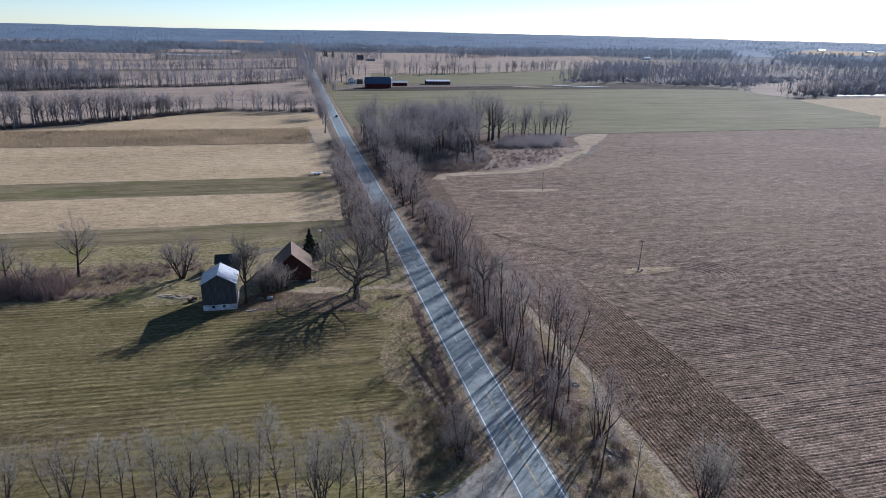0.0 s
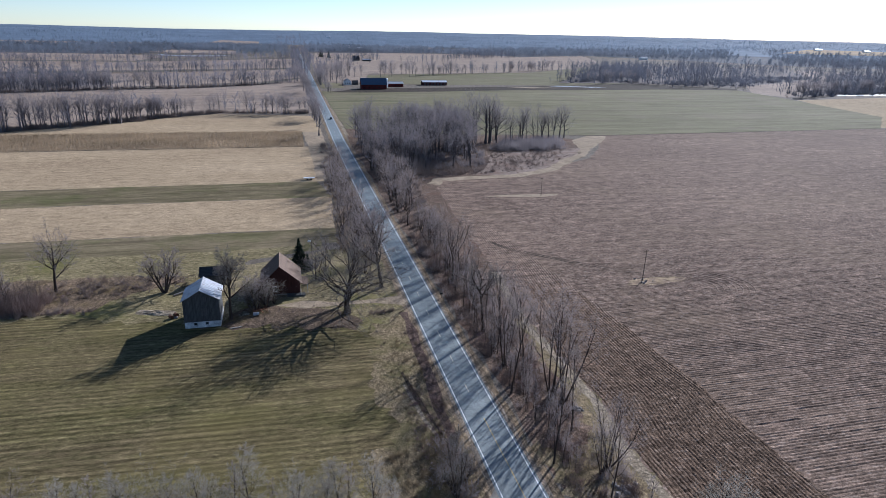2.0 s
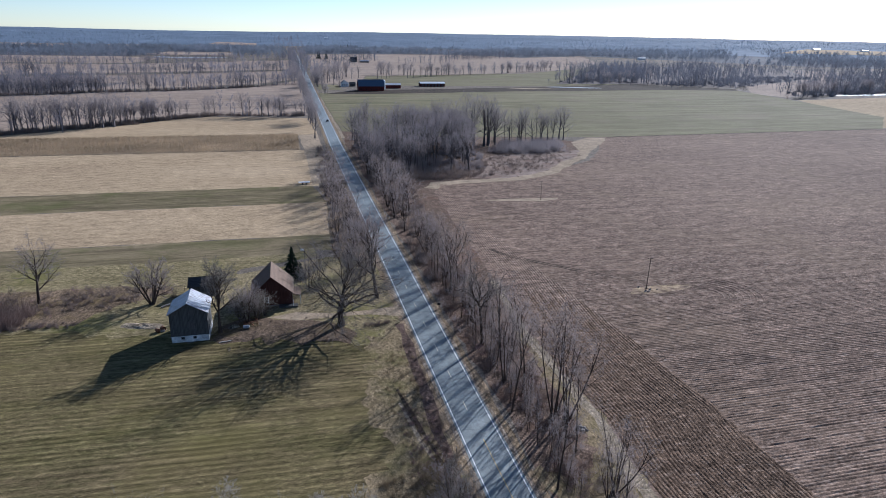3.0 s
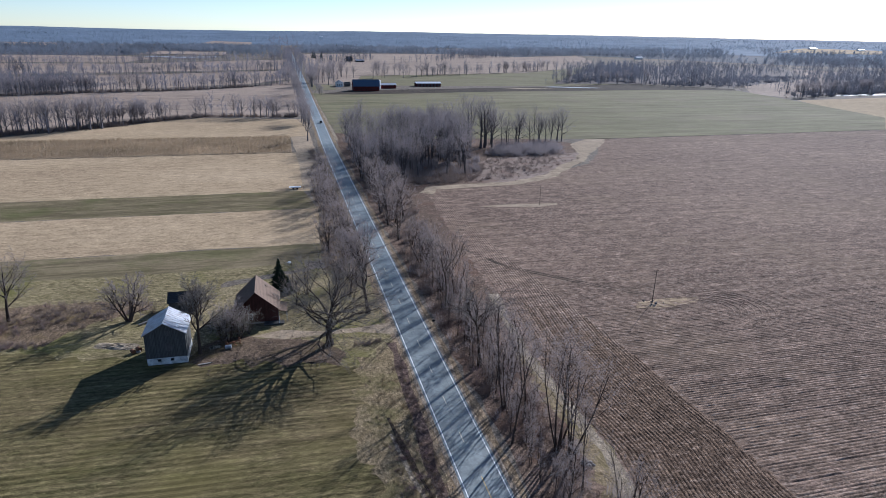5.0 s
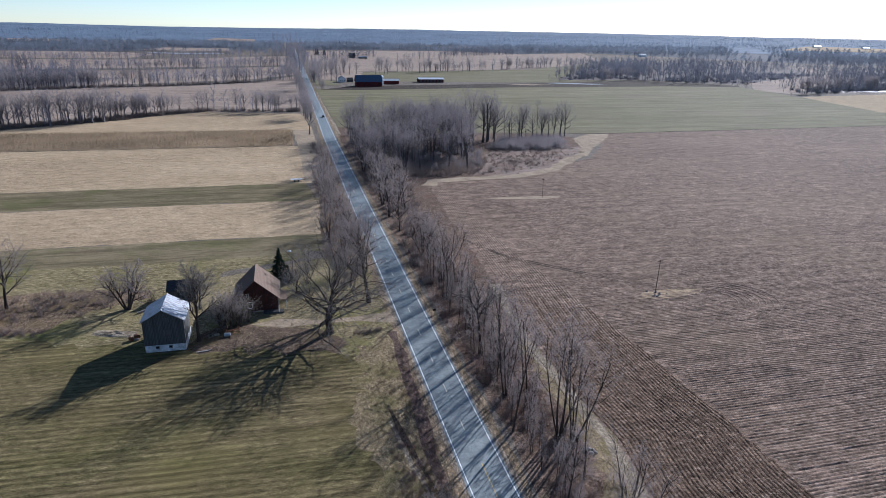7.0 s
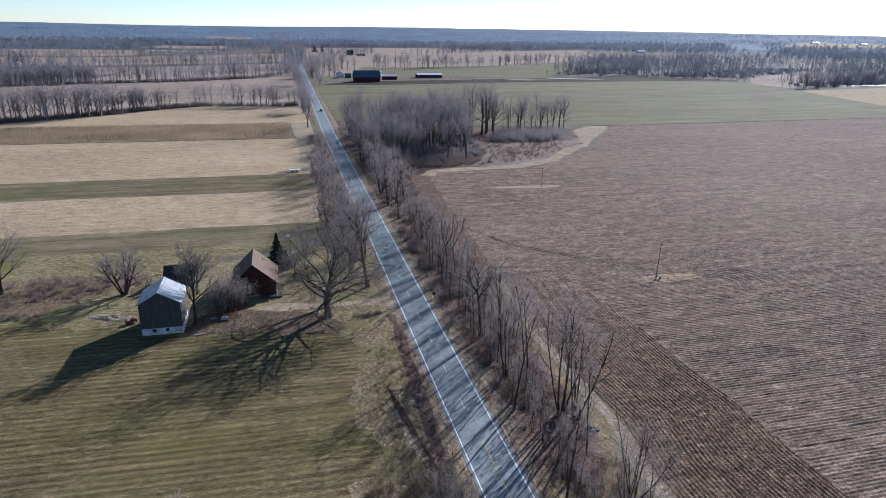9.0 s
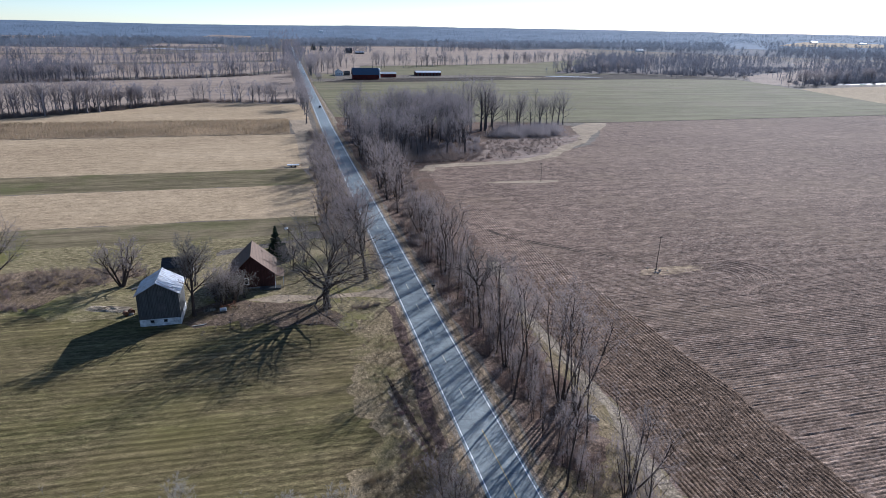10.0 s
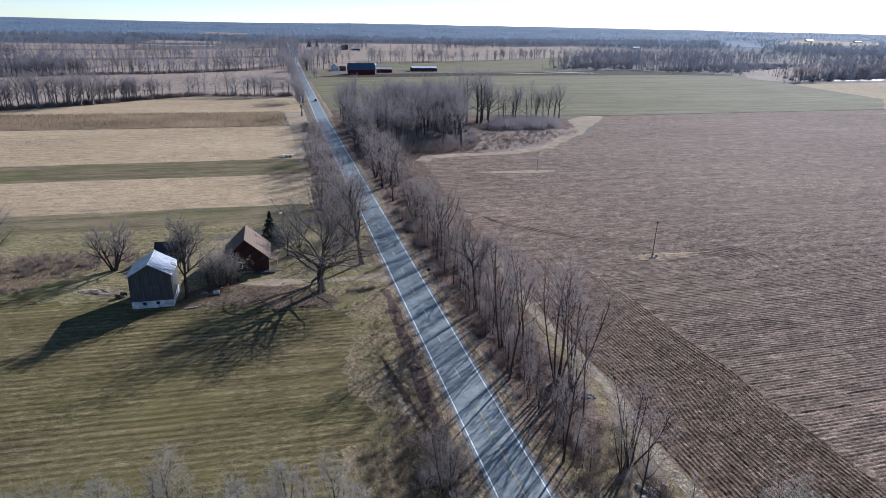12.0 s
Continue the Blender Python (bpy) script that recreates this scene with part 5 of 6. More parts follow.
mass_of_trees("creek_brush", in_area([(385, 915), (500, 910), (740, 1290), (650, 1310)], 420, 43, 8) + in_area([(510, 880), (610, 835), (900, 1010), (800, 1050)], 240, 44, 8) + in_area([(585, 692), (690, 715), (1000, 800), (1200, 1100)], 420, 46, 10), LOW, "close bare brush in the creek woods", M_CREEKTWIG, 45, (1.0, 2.0))
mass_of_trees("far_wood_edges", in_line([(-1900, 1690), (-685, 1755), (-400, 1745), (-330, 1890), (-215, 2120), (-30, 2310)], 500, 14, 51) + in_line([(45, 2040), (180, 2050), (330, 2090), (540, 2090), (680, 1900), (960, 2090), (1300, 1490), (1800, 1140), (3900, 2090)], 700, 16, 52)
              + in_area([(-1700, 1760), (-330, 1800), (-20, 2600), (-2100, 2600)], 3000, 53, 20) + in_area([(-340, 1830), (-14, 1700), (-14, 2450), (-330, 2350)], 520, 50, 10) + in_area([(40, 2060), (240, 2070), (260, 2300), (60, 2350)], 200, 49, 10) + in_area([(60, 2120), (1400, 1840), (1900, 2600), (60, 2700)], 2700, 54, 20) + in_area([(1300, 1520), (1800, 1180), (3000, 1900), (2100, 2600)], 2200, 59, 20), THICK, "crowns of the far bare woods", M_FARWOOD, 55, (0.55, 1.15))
# The hill crowns' blue is painted haze.
mass_of_trees("hill_woods", in_area([(-2100, 2550), (-20, 2450), (-20, 4500), (-2600, 3900)], 4200, 57, 25) + in_area([(60, 2600), (1900, 2500), (3000, 3500), (60, 4500)], 4200, 58, 25) + in_area([(1900, 2550), (3000, 1850), (3800, 2300), (2900, 3500)], 1900, 60, 25), THICK, "crowns of the wooded hills, tinted blue for haze", M_HILLWOOD, 56, (0.35, 0.62))


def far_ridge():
    """Low wooded hills, coloured blue for haze, that rise slowly behind the woods and close the view all round."""
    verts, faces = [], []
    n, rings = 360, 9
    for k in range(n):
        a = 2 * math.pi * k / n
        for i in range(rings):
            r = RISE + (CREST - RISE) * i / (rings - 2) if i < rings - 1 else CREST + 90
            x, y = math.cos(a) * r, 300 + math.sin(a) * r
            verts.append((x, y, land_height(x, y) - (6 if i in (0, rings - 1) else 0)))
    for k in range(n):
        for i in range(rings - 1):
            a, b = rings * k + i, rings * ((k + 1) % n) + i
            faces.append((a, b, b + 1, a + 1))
    tagged(mesh_object("backdrop", verts, faces, M_RIDGE), "low wooded ridge on the horizon, blued and faintly glowing for haze", "hills", "", "structure")


far_ridge()


# ---- farm buildings ----
def gable(name, label, category, x0, x1, y0, y1, eave, ridge, wall, roof, along="y", over=0.45, base=0.0, base_mat=None, group="", at_x=None):
    """A building under a gable roof: four walls with gables, and two roof slopes."""
    root = thing(name, ((x0 + x1) / 2, (y0 + y1) / 2, 0), label, category, group)
    cx, cy = (x0 + x1) / 2, (y0 + y1) / 2
    hx, hy = (x1 - x0) / 2, (y1 - y0) / 2
    t = 0.2
    if along == "x":
        hx, hy = hy, hx
    px = 0.0 if at_x is None else at_x - cx
    turn = Matrix.Rotation(radians(90 if along == "x" else 0), 4, "Z")
    made = []
    for s in (-1, 1):
        bm = bmesh.new()
        y = s * hy
        pts = [(-hx, base), (hx, base), (hx, eave), (px, ridge), (-hx, eave)]
        front = [bm.verts.new((a, y, b)) for a, b in pts]
        back = [bm.verts.new((a, y - s * t, b)) for a, b in pts]
        bm.faces.new(front)
        bm.faces.new(back[::-1])
        for i in range(5):
            bm.faces.new((front[i], back[i], back[(i + 1) % 5], front[(i + 1) % 5]))
        bm.transform(turn)
        made.append(part("gable_wall", bm, wall, root))
    for s in (-1, 1):
        bm = boxes((min(s * hx, s * (hx - t)), -hy + t, base, max(s * hx, s * (hx - t)), hy - t, eave))
        bm.transform(turn)
        made.append(part("side_wall", bm, wall, root))
    for s in (-1, 1):
        bm = bmesh.new()
        run = hx - s * px
        k = (run + over) / run
        ex, ez = px + s * run * k, ridge + 0.12 - (ridge - eave) * k
        slab(bm, [(px, -hy - over, ridge + 0.12), (ex, -hy - over, ez), (ex, hy + over, ez), (px, hy + over, ridge + 0.12)], 0.12)
        bm.transform(turn)
        made.append(part("roof_slope", bm, roof, root))
    bm = bmesh.new()
    rod(bm, (px, -hy - over, ridge + 0.13), (px, hy + over, ridge + 0.13), 0.09, 0.09, 6)
    bm.transform(turn)
    part("ridge_cap", bm, roof, root)
    if base:
        bm = boxes((-hx - 0.05, -hy - 0.05, -0.1, hx + 0.05, hy + 0.05, base))
        bm.transform(turn)
        part("foundation", bm, base_mat, root, "patchy whitewashed block foundation")
    return root


def opening(root, cx, cz, w, h, y, deep=0.05, panes=2, frame=None, fill=None, name="window"):
    """A framed window or door standing proud of a wall that faces -y, in the thing's own axes."""
    frame, fill = frame or M_TRIM, fill or M_GLASS
    f = 0.09
    fr = part(name, boxes((cx - w / 2 - f, y - deep, cz - h / 2 - f, cx - w / 2, y, cz + h / 2 + f), (cx + w / 2, y - deep, cz - h / 2 - f, cx + w / 2 + f, y, cz + h / 2 + f),
                          (cx - w / 2, y - deep, cz + h / 2, cx + w / 2, y, cz + h / 2 + f), (cx - w / 2, y - deep, cz - h / 2 - f, cx + w / 2, y, cz - h / 2)), frame, root)
    for k in range(panes):
        z0 = cz - h / 2 + h * k / panes
        part("pane" if fill is M_GLASS else "board", boxes((cx - w / 2, y - 0.03, z0 + 0.02, cx + w / 2, y - 0.005, z0 + h / panes - 0.02)), fill, fr)
    return fr


M_BARNDARK = timber("barn_door_boards", (0.075, 0.07, 0.066), (0.14, 0.13, 0.125), 0.2)
barn = gable("barn", "weathered grey board barn with rusty tin roof on whitewashed foundation", "barn", -58.9, -50.9, 149.4, 157.6, 7.25, 9.62, M_BARNWOOD, M_TIN, base=1.55, base_mat=M_LIME, over=0.5)
opening(barn, 0.6, 4.0, 1.2, 1.7, -4.10, 0.06, 1, M_BARNDARK, M_BARNDARK, "loft_door")
opening(barn, 1.0, 1.05, 0.55, 0.45, -4.16, 0.05, 1, M_BARNDARK, M_GLASS, "window")
opening(barn, -1.6, 1.05, 0.55, 0.45, -4.16, 0.05, 1, M_BARNDARK, M_GLASS, "window")
opening(barn, 0.6, 7.2, 0.9, 0.9, -4.10, 0.05, 1, M_BARNDARK, M_BARNDARK, "hay_door")
for sx in (-1, 1):
    part("corner_board", boxes((sx * 4.0 - 0.1, -4.16, 1.56, sx * 4.0 + 0.1, -4.10, 7.1)), M_BARNWOOD, barn)

house = gable("house", "dark red board cottage with brown shingle roof", "house", -41.6, -31.6, 166.0, 177.0, 3.7, 8.3, M_REDWOOD, M_SHINGLE, base=0.35, base_mat=M_STONE, over=0.55, at_x=-36.8)
opening(house, -1.6, 1.9, 0.9, 1.5, -5.5, 0.07, 2)
deck = part("deck", boxes((1.5, -7.3, 0.05, 6.3, -5.52, 0.4), bevel=0.02), M_BARNWOOD, house, "grey board deck")
for k in range(4):
    part("railing_post", boxes((5.1 + 0.0, -7.2 + k * 0.52, 0.4, 5.2, -7.1 + k * 0.52, 1.4)), M_TRIM, deck)
part("handrail", boxes((5.08, -7.2, 1.4, 5.24, -5.55, 1.5)), M_TRIM, deck)
porch = part("porch_roof", slab(bmesh.new(), [(4.7, -5.4, 3.1), (7.2, -5.4, 2.6), (7.2, 0.5, 2.6), (4.7, 0.5, 3.1)], 0.12), M_SHINGLE, house)
for k in range(3):
    part("porch_post", boxes((6.95, -5.3 + k * 2.8, 0, 7.07, -5.18 + k * 2.8, 2.6)), M_TRIM, porch)

shed = gable("shed", "low dark tar-roofed shed behind the barn", "shed", -58.4, -51.8, 176.5, 181.5, 3.0, 4.6, M_BARNWOOD, M_DARKROOF, along="x", over=0.35)
opening(shed, 1.6, 1.1, 0.9, 2.0, -2.5, 0.06, 1, M_BARNDARK, M_BARNDARK, "shed_door")

# distant farm
dairy = gable("dairy_barn", "big barn with slate blue roof and dark red walls", "barn", 58.5, 89.0, 790.0, 806.0, 6.0, 12.8, M_REDTIN, M_BLUETIN, along="x", over=0.6)
for k in range(5):
    opening(dairy, -12 + k * 6, 2.2, 1.2, 1.1, -8.0, 0.1, 1, M_REDTIN)
cow = gable("cow_barn", "dark red barn with pale metal roof", "barn", 97.0, 116.0, 826.0, 838.0, 4.2, 6.1, M_REDTIN, M_GREYTIN, along="x", over=0.5)
for k in range(4):
    opening(cow, -6 + k * 4, 1.8, 1.1, 1.0, -6.0, 0.1, 1, M_REDTIN)
longb = gable("machine_shed", "long red shed with white metal roof", "shed", 147.0, 180.0, 852.0, 864.0, 4.2, 5.8, M_REDTIN, M_WHITETIN, along="x", over=0.5)
for k in range(7):
    opening(longb, -13.5 + k * 4.5, 1.9, 2.6, 3.2, -6.0, 0.1, 1, M_REDTIN, M_BARNDARK, "bay_door")
fhouse = gable("farmhouse", "white farmhouse with blue-grey roof", "house", 43.5, 53.0, 856.0, 865.0, 4.6, 7.6, M_TRIM, M_BLUETIN, over=0.4)
for sx in (-2.6, 0, 2.6):
    opening(fhouse, sx, 2.0, 0.9, 1.4, -4.5, 0.08, 2, M_BARNDARK)
gable("garage", "small garage with dark blue roof", "garage", 55.0, 62.0, 858.0, 866.0, 3.0, 5.2, M_BARNWOOD, M_DARKROOF, along="x", over=0.4)
silo = thing("silo", (92.3, 818, 0), "pale concrete stave silo beside the barn", "silo")
bm = rod(bmesh.new(), (0, 0, 0), (0, 0, 10.0), 2.6, 2.6, 24)
part("silo_wall", bm, M_TRIM, silo)
bm = bmesh.new()
bmesh.ops.create_uvsphere(bm, u_segments=24, v_segments=10, radius=2.65, matrix=Matrix.Translation((0, 0, 10.0)) @ Matrix.Diagonal((1, 1, 0.55, 1)))
part("dome", bm, M_WHITETIN, silo)
part("chute", boxes((-0.5, -3.1, 0, 0.5, -2.5, 9.6)), M_GREYTIN, silo)
for x0, x1, y0, y1, e, r, wall, roof, lab in ((127, 141, 1532, 1546, 5, 11, M_BARNWOOD, M_DARKROOF, "grey barn on the far rise"), (146, 165, 1510, 1520, 3, 5.4, M_BARNWOOD, M_GREYTIN, "low grey shed on the far rise"),
                                              (221, 252, 2316, 2336, 6, 9.5, M_TRIM, M_WHITETIN, "white metal barn far away"), (2362, 2398, 2572, 2590, 6, 9, M_TRIM, M_WHITETIN, "white metal barn far away"),
                                              (2480, 2512, 2420, 2436, 6, 8.5, M_TRIM, M_WHITETIN, "white metal barn far away"), (205, 222, 2570, 2584, 6, 10, M_TRIM, M_GREYTIN, "pale house far away"), (208, 228, 3690, 3710, 7, 11, M_TRIM, M_WHITETIN, "white metal barn far away"), (1020, 1042, 1800, 1814, 5, 9, M_TRIM, M_GREYTIN, "pale house far away")):
    far_barn = gable("far_barn", lab, "barn", x0, x1, y0, y1, e, r, wall, roof, along="x", over=0.4, group="far farm buildings")
    far_barn.location.z = land_height((x0 + x1) / 2, (y0 + y1) / 2)


# ---- evergreens ----
def evergreen(name, x, y, height, label, seed):
    rnd = random.Random(seed)
    root = thing(name, (x, y, 0), label, "tree")
    part("trunk", rod(bmesh.new(), (0, 0, -0.1), (0, 0, height * 0.95), height * 0.018, 0.02, 7), M_BARK, root)
    w = Wood()
    for k in range(int(1500)):
        f = rnd.random() ** 1.3
        z = height * (0.06 + 0.92 * f)
        reach = height * 0.34 * (1 - f) ** 0.9 * rnd.uniform(0.45, 1.08) * (1 + 0.25 * math.sin(f * 38))
        a = rnd.uniform(0, 6.28)
        p = Vector((math.cos(a) * reach * 0.35, math.sin(a) * reach * 0.35, z + 0.1))
        q = Vector((math.cos(a) * reach, math.sin(a) * reach, z - reach * 0.12 + rnd.uniform(-0.1, 0.25)))
        w.blade(p, q, rnd.uniform(0.10, 0.2), rnd)
        side = Vector((-math.sin(a), math.cos(a), 0)) * rnd.uniform(-0.5, 0.5)
        w.blade(p.lerp(q, 0.5), q + side + Vector((0, 0, rnd.uniform(-0.1, 0.3))), 0.12, rnd)
    mesh_object("needles", w.verts, w.faces, M_NEEDLE, root)
    return root


evergreen("spruce_tree", -31.2, 187.5, 9.0, "dark green spruce behind the house", 1)
evergreen("cedar_tree", -28.9, 184.0, 5.0, "low dark green cedar beside the house", 2)
for k, (x, y, h) in enumerate(((61, 1695, 16), (66, 1700, 14), (80, 1667, 17), (200, 2600, 18), (230, 2640, 17), (255, 2580, 16), (700, 1150, 10))):
    evergreen("far_pine", x, y, h, "dark pine near far farm buildings", 5 + k)


# ---- poles and posts ----
def utility_pole(x, y, height, lean, label):
    root = thing("utility_pole", (x, y, 0), label, "pole", "field utility poles")
    top = (lean, 0, height)
    part("pole", rod(bmesh.new(), (0, 0, -0.3), top, 0.1, 0.07, 8), M_POLE, root)
    arm = part("crossarm", boxes((lean - 0.9, -0.16, height - 0.45, lean + 0.5, -0.05, height - 0.33)), M_POLE, root)
    for dx in (-0.8, -0.3, 0.4):
        part("insulator", rod(bmesh.new(), (lean + dx, -0.1, height - 0.33), (lean + dx, -0.1, height - 0.15), 0.05, 0.03, 6), M_GLASS, arm)


utility_pole(66.9, 157.2, 9.7, 0.25, "leaning wooden utility pole in the tilled field")
utility_pole(76.1, 259.4, 8.3, 0.0, "wooden utility pole in the far field")
light = thing("yard_light", (-27.6, 181.0, 0), "tall yard pole with a white lamp head", "lamp")
part("pole", rod(bmesh.new(), (0, 0, -0.2), (0, 0, 9.9), 0.12, 0.08, 8), M_POLE, light)
part("bracket", rod(bmesh.new(), (0, 0, 9.7), (-0.5, -0.2, 10.1), 0.04, 0.04, 6), M_GREYTIN, light)
bm = bmesh.new()
bmesh.ops.create_uvsphere(bm, u_segments=12, v_segments=8, radius=0.42, matrix=Matrix.Translation((-0.6, -0.25, 10.1)) @ Matrix.Diagonal((1.2, 0.9, 0.7, 1)))
part("lamp_head", bm, M_TRIM, light, "white lamp head")

for x, y, h in ((-5.2, 87.4, 1.5), (-5.6, 96.5, 1.4), (-8.9, 71.6, 1.6)):
    post = thing("marker_post", (x, y, 0), "slim dark roadside marker post", "post", "roadside marker posts")
    part("stake", boxes((-0.05, -0.04, -0.1, 0.05, 0.04, h), bevel=0.01), M_POLE, post)
    part("reflector", boxes((-0.06, -0.06, h - 0.3, 0.06, -0.04, h - 0.1)), M_TRIM, post)
box_post = thing("mailbox", (5.6, 156.1, 0), "black mailbox on a wooden post by the road", "mailbox")
part("post", boxes((-0.07, -0.07, -0.1, 0.07, 0.07, 1.05), bevel=0.01), M_POLE, box_post)
bm = boxes((-0.45, -0.18, 1.05, 0.3, 0.18, 1.28))
rod(bm, (-0.45, 0, 1.28), (0.3, 0, 1.28), 0.18, 0.18, 12)
part("box", bm, M_CAR, box_post)
part("flag", boxes((-0.1, 0.19, 1.25, -0.05, 0.21, 1.6)), M_RUST, box_post)


# ---- vehicles and clutter ----
def car(x, y, material, label, turn=0.0):
    root = thing("car", (x, y, 0.19), label, "car", "", "", turn)
    bm = bmesh.new()
    prof = [(-2.25, 0.35), (-2.3, 0.75), (-2.1, 0.98), (-1.3, 1.02), (1.0, 0.98), (2.1, 0.82), (2.28, 0.6), (2.25, 0.35)]
    l = [bm.verts.new((-0.9, a, b)) for a, b in prof]
    r = [bm.verts.new((0.9, a, b)) for a, b in prof]
    bm.faces.new(l)
    bm.faces.new(r[::-1])
    for i in range(len(prof)):
        bm.faces.new((l[i], r[i], r[(i + 1) % len(prof)], l[(i + 1) % len(prof)]))
    bmesh.ops.bevel(bm, geom=bm.edges[:], offset=0.06, segments=2, affect="EDGES")
    body = part("body", bm, material, root)
    bm = bmesh.new()
    cab = [(-1.7, 1.0), (-1.2, 1.48), (0.2, 1.5), (1.0, 0.98)]
    l = [bm.verts.new((-0.78 + (0.12 if b > 1.2 else 0), a, b)) for a, b in cab]
    r = [bm.verts.new((0.78 - (0.12 if b > 1.2 else 0), a, b)) for a, b in cab]
    bm.faces.new(l)
    bm.faces.new(r[::-1])
    for i in range(4):
        bm.faces.new((l[i], r[i], r[(i + 1) % 4], l[(i + 1) % 4]))
    part("cabin", bm, M_GLASS, root, "dark glazed cabin")
    part("roof_panel", boxes((-0.62, -1.15, 1.49, 0.62, 0.18, 1.54), bevel=0.02), material, root)
    for sx in (-1, 1):
        for wy in (-1.4, 1.4):
            tyre = part("wheel", rod(bmesh.new(), (sx * 0.92, wy, 0.33), (sx * 0.7, wy, 0.33), 0.33, 0.33, 16), M_TYRE, root)
            part("rim", rod(bmesh.new(), (sx * 0.94, wy, 0.33), (sx * 0.9, wy, 0.33), 0.2, 0.2, 12), M_GREYTIN, tyre)
        part("tail_light", boxes((sx * 0.7 - 0.14, -2.33, 0.72, sx * 0.7 + 0.14, -2.24, 0.86)), M_RUST, root, "red tail light")
    return root


car(2.4, 522, M_CAR, "dark car driving on the road")
car(5.6, 900, M_CARWHITE, "light car far along the road")


def stone(bm, x, y, r, rnd):
    made = bmesh.ops.create_icosphere(bm, subdivisions=2, radius=r, matrix=Matrix.Translation((x, y, r * 0.35)) @ Matrix.Rotation(rnd.uniform(0, 6), 4, "Z") @ Matrix.Diagonal((1.2, rnd.uniform(0.7, 1), rnd.uniform(0.55, 0.8), 1)))
    for v in made["verts"]:
        v.co += Vector((noise.noise(v.co * 2.1), noise.noise(v.co * 2.1 + Vector((7, 0, 0))), noise.noise(v.co * 2.1 + Vector((0, 9, 0))))) * r * 0.35


rnd = random.Random(9)
for cx, cy, count, spread, lab in ((16.4, 75.8, 26, 1.5, "pale rounded stone in a pile by the hedge"), (-19.5, 71.8, 6, 1.6, "pale stone beside the lane"), (67.0, 156.6, 16, 2.6, "pale stone at the foot of the utility pole"), (19.0, 98.5, 8, 1.0, "pale stone by the field edge"), (-61.9, 156.3, 3, 0.5, "white block beside the barn wall")):
    for k in range(count):
        bm = bmesh.new()
        r = rnd.uniform(0.22, 0.55) if cx < 60 else rnd.uniform(0.14, 0.32)
        stone(bm, 0, 0, r, rnd)
        ob = part("stone", bm, M_STONE, None)
        ob.location = (cx + rnd.gauss(0, spread * 0.6), cy + rnd.gauss(0, spread * 0.6), 0.02 if cx < 60 else 0.10)
        tagged(ob, lab, "stone", "field stones")

ob = part("plank_stack", boxes((-1.4, -0.24, 0, 1.2, 0.0, 0.14), (-1.1, 0.02, 0, 1.5, 0.24, 0.11), bevel=0.02), M_STONE, None)
ob.matrix_basis = pose(-47.2, 147.6, 0.05, 0, 0, 9)
tagged(ob, "pale weathered planks lying in the grass", "planks")
for x, y, s in ((-62.0, 156.6, 0.55), (-63.1, 156.0, 0.45)):
    ob = part("barrel", rod(bmesh.new(), (0, -0.5, s), (0, 0.5, s), s, s * 0.92, 14), M_RUST, None)
    ob.matrix_basis = pose(x, y, 0.05, 0, 0, 40)
    tagged(ob, "rusty barrel lying beside the barn", "barrel", "barrels by the barn")
for x, y, turn, long in ((-62.5, 171.8, 35, 5.0), (-108, 168, 10, 4.0)):
    ob = part("fallen_log", rod(bmesh.new(), (-long / 2, 0, 0.25), (long / 2, 0, 0.75), 0.28, 0.16, 8), M_STONE, None)
    ob.matrix_basis = pose(x, y, 0, 0, 0, turn)
    tagged(ob, "bleached fallen log in the hedge", "log", "fallen logs")


def old_rake():
    root = thing("hay_rake", (-41.8, 155.4, 0), "rusty abandoned farm implement with iron wheels", "implement", turn=25)
    part("frame", boxes((-1.6, -0.1, 0.75, 1.6, 0.1, 0.92), (-0.1, -1.8, 0.6, 0.1, 0.1, 0.75), bevel=0.02), M_RUST, root)
    for sx in (-1.5, 1.5):
        bm = bmesh.new()
        for k in range(18):
            a, b = 2 * math.pi * k / 18, 2 * math.pi * (k + 1) / 18
            rod(bm, (sx, math.cos(a) * 0.75, 0.77 + math.sin(a) * 0.75), (sx, math.cos(b) * 0.75, 0.77 + math.sin(b) * 0.75), 0.05, 0.05, 4)
        for k in range(6):
            a = math.pi * 2 * k / 6
            rod(bm, (sx, 0, 0.77), (sx, math.cos(a) * 0.75, 0.77 + math.sin(a) * 0.75), 0.03, 0.03, 4)
        part("wheel", bm, M_RUST, root)
    bm = bmesh.new()
    for k in range(12):
        x = -1.4 + k * 0.25
        rod(bm, (x, 0.1, 0.85), (x, 0.75, 0.5), 0.02, 0.02, 4)
        rod(bm, (x, 0.75, 0.5), (x, 0.6, 0.03), 0.02, 0.02, 4)
    part("tines", bm, M_RUST, root)
    part("seat", boxes((-0.25, -0.75, 1.1, 0.25, -0.35, 1.18), (-0.03, -0.5, 0.75, 0.03, -0.44, 1.1), bevel=0.02), M_RUST, root)


old_rake()


def low_mound(x, y, long, wide, high, turn, material, label, category):
    """A flat irregular heap lying on the ground."""
    bm = bmesh.new()
    bmesh.ops.create_grid(bm, x_segments=26, y_segments=14, size=1.0)
    for v in bm.verts:
        f = max(0.0, 1 - v.co.x ** 2) * max(0.0, 1 - v.co.y ** 2)
        lump = noise.noise((v.co.x * 4, v.co.y * 2.5, x)) * 0.7 + noise.noise((v.co.x * 11, v.co.y * 7, y)) * 0.4
        v.co = Vector((v.co.x * long, v.co.y * wide, high * f * (0.9 + lump) - 0.05))
    ob = part("mound", bm, material, None)
    ob.matrix_basis = pose(x, y, 0.03, 0, 0, turn)
    tagged(ob, label, category)


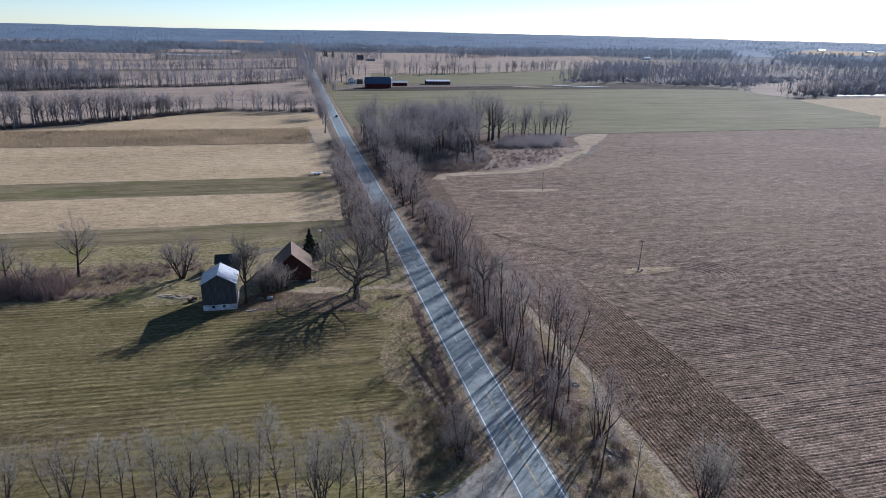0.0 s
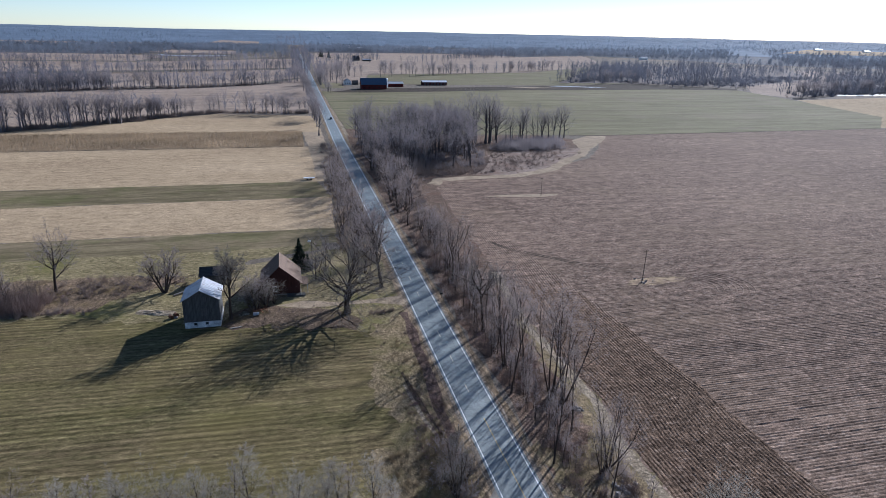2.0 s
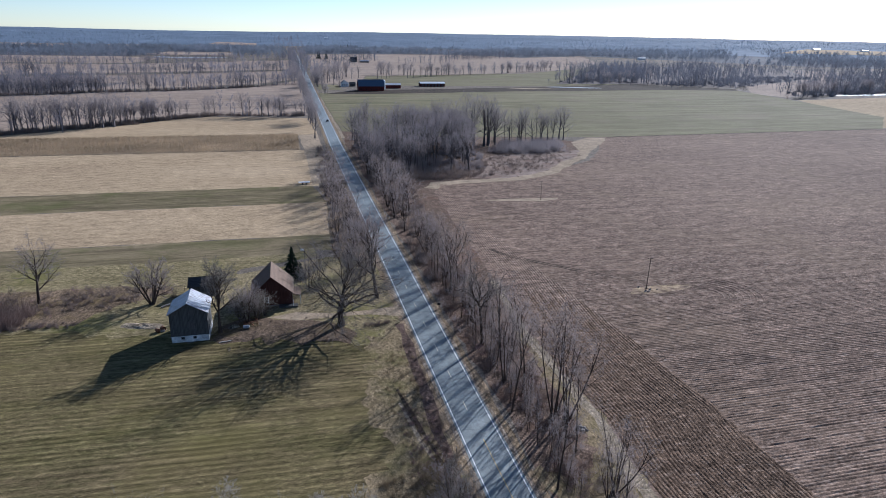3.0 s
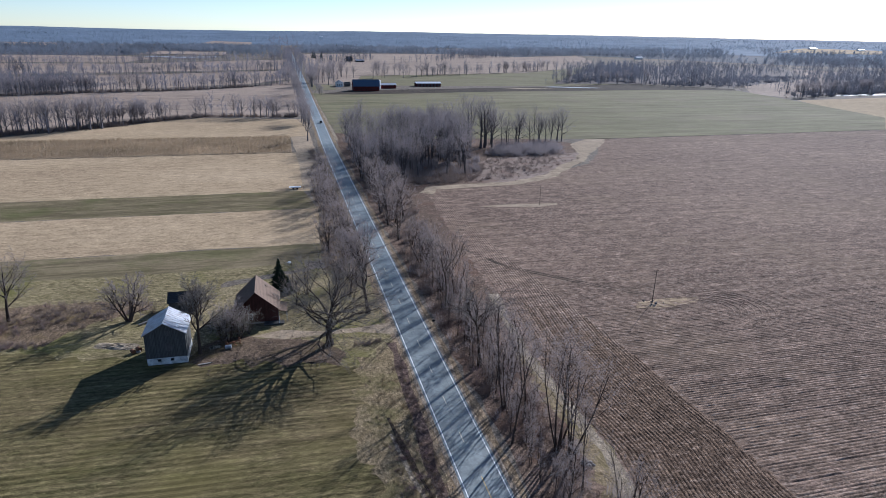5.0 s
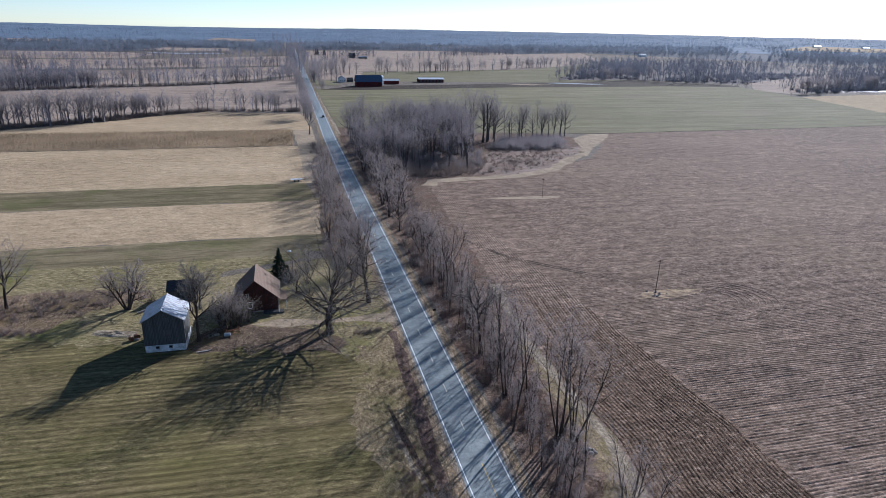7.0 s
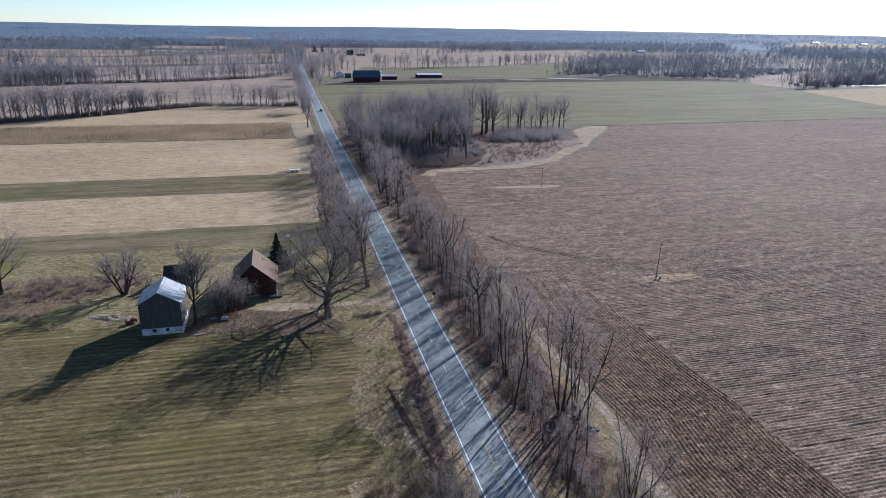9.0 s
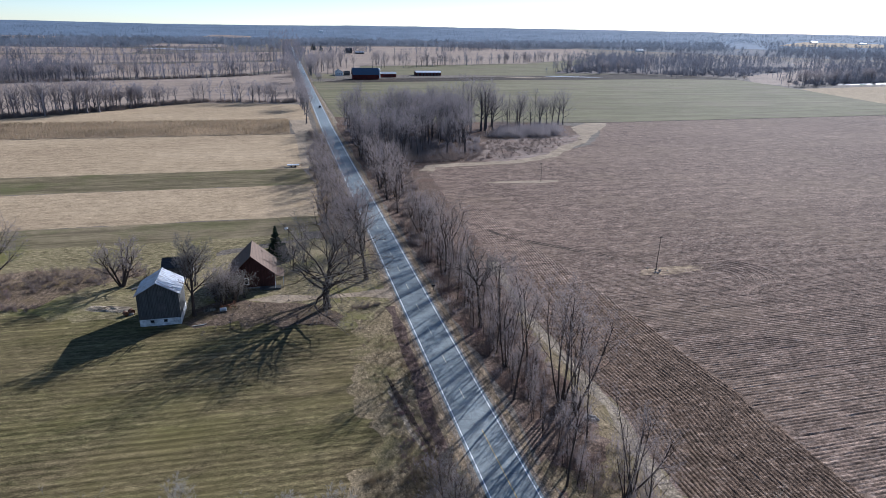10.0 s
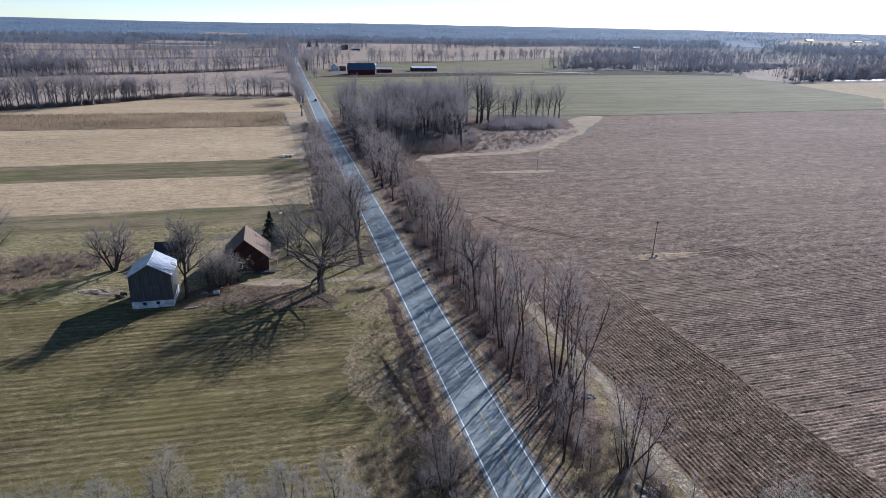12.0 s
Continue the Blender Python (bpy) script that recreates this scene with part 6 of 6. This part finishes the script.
low_mound(-67.4, 160.3, 5.2, 1.7, 0.42, -16, M_PALEGRASS, "low heap of bleached grass and rubble beside the barn", "mound")
low_mound(-45.8, 155.2, 1.4, 0.8, 0.6, 20, M_STONEHEAP, "small heap of rubble in the farmyard", "mound")
tank = thing("stock_tank", (-42.8, 154.0, 0), "grey metal stock tank lying in the yard", "tank")
part("shell", rod(bmesh.new(), (-0.7, 0, 0.42), (0.7, 0, 0.42), 0.42, 0.42, 14), M_GREYTIN, tank)
trailer = thing("flat_trailer", (-23.5, 306.5, 0), "white flat trailer parked at the field edge", "trailer")
part("bed", boxes((-2.6, -1.1, 0.75, 2.6, 1.1, 1.0), bevel=0.03), M_TRIM, trailer)
for sx in (-0.9, 0.9):
    for sy in (-1.15, 1.15):
        part("wheel", rod(bmesh.new(), (sx, sy - 0.1, 0.36), (sx, sy + 0.1, 0.36), 0.36, 0.36, 14), M_TYRE, trailer)
part("drawbar", boxes((2.6, -0.08, 0.7, 4.0, 0.08, 0.85)), M_RUST, trailer)


# ---- standing corn ----
def corn_block():
    rnd = random.Random(12)
    w = Wood()
    bm = bmesh.new()
    nx, ny = 90, 16
    x0, x1, y0, y1 = -420, -22.6, 398.4, 459.0
    grid = [[bm.verts.new((x0 + (x1 - x0) * i / nx + rnd.uniform(-0.5, 0.5) * (0 < i < nx), y0 + (y1 - y0) * j / ny, 0.14 + rnd.uniform(-0.08, 0.08))) for j in range(ny + 1)] for i in range(nx + 1)]
    for i in range(nx):
        for j in range(ny):
            bm.faces.new((grid[i][j], grid[i + 1][j], grid[i + 1][j + 1], grid[i][j + 1]))
    border = [e for e in bm.edges if e.is_boundary]
    low = bmesh.ops.extrude_edge_only(bm, edges=border)
    for v in low["geom"]:
        if isinstance(v, bmesh.types.BMVert):
            v.co.z = 0
    part_ob = part("standing_corn", bm, M_CORN, None)
    tagged(part_ob, "dense block of dry standing corn", "crop", "", "stuff")
    for k in range(42000):
        x, yy = rnd.uniform(-330, -22.4), rnd.uniform(398, 459)
        z = rnd.uniform(1.2, 1.9)
        p = Vector((x, yy, 0.3))
        q = Vector((x + rnd.gauss(0, 0.25), yy + rnd.gauss(0, 0.25), z))
        w.blade(p, q, 0.09, rnd)
    ob = mesh_object("corn_tops", w.verts, w.faces, M_CORNLEAF)
    tagged(ob, "dry tasselled tops of standing corn", "crop", "", "stuff")


corn_block()
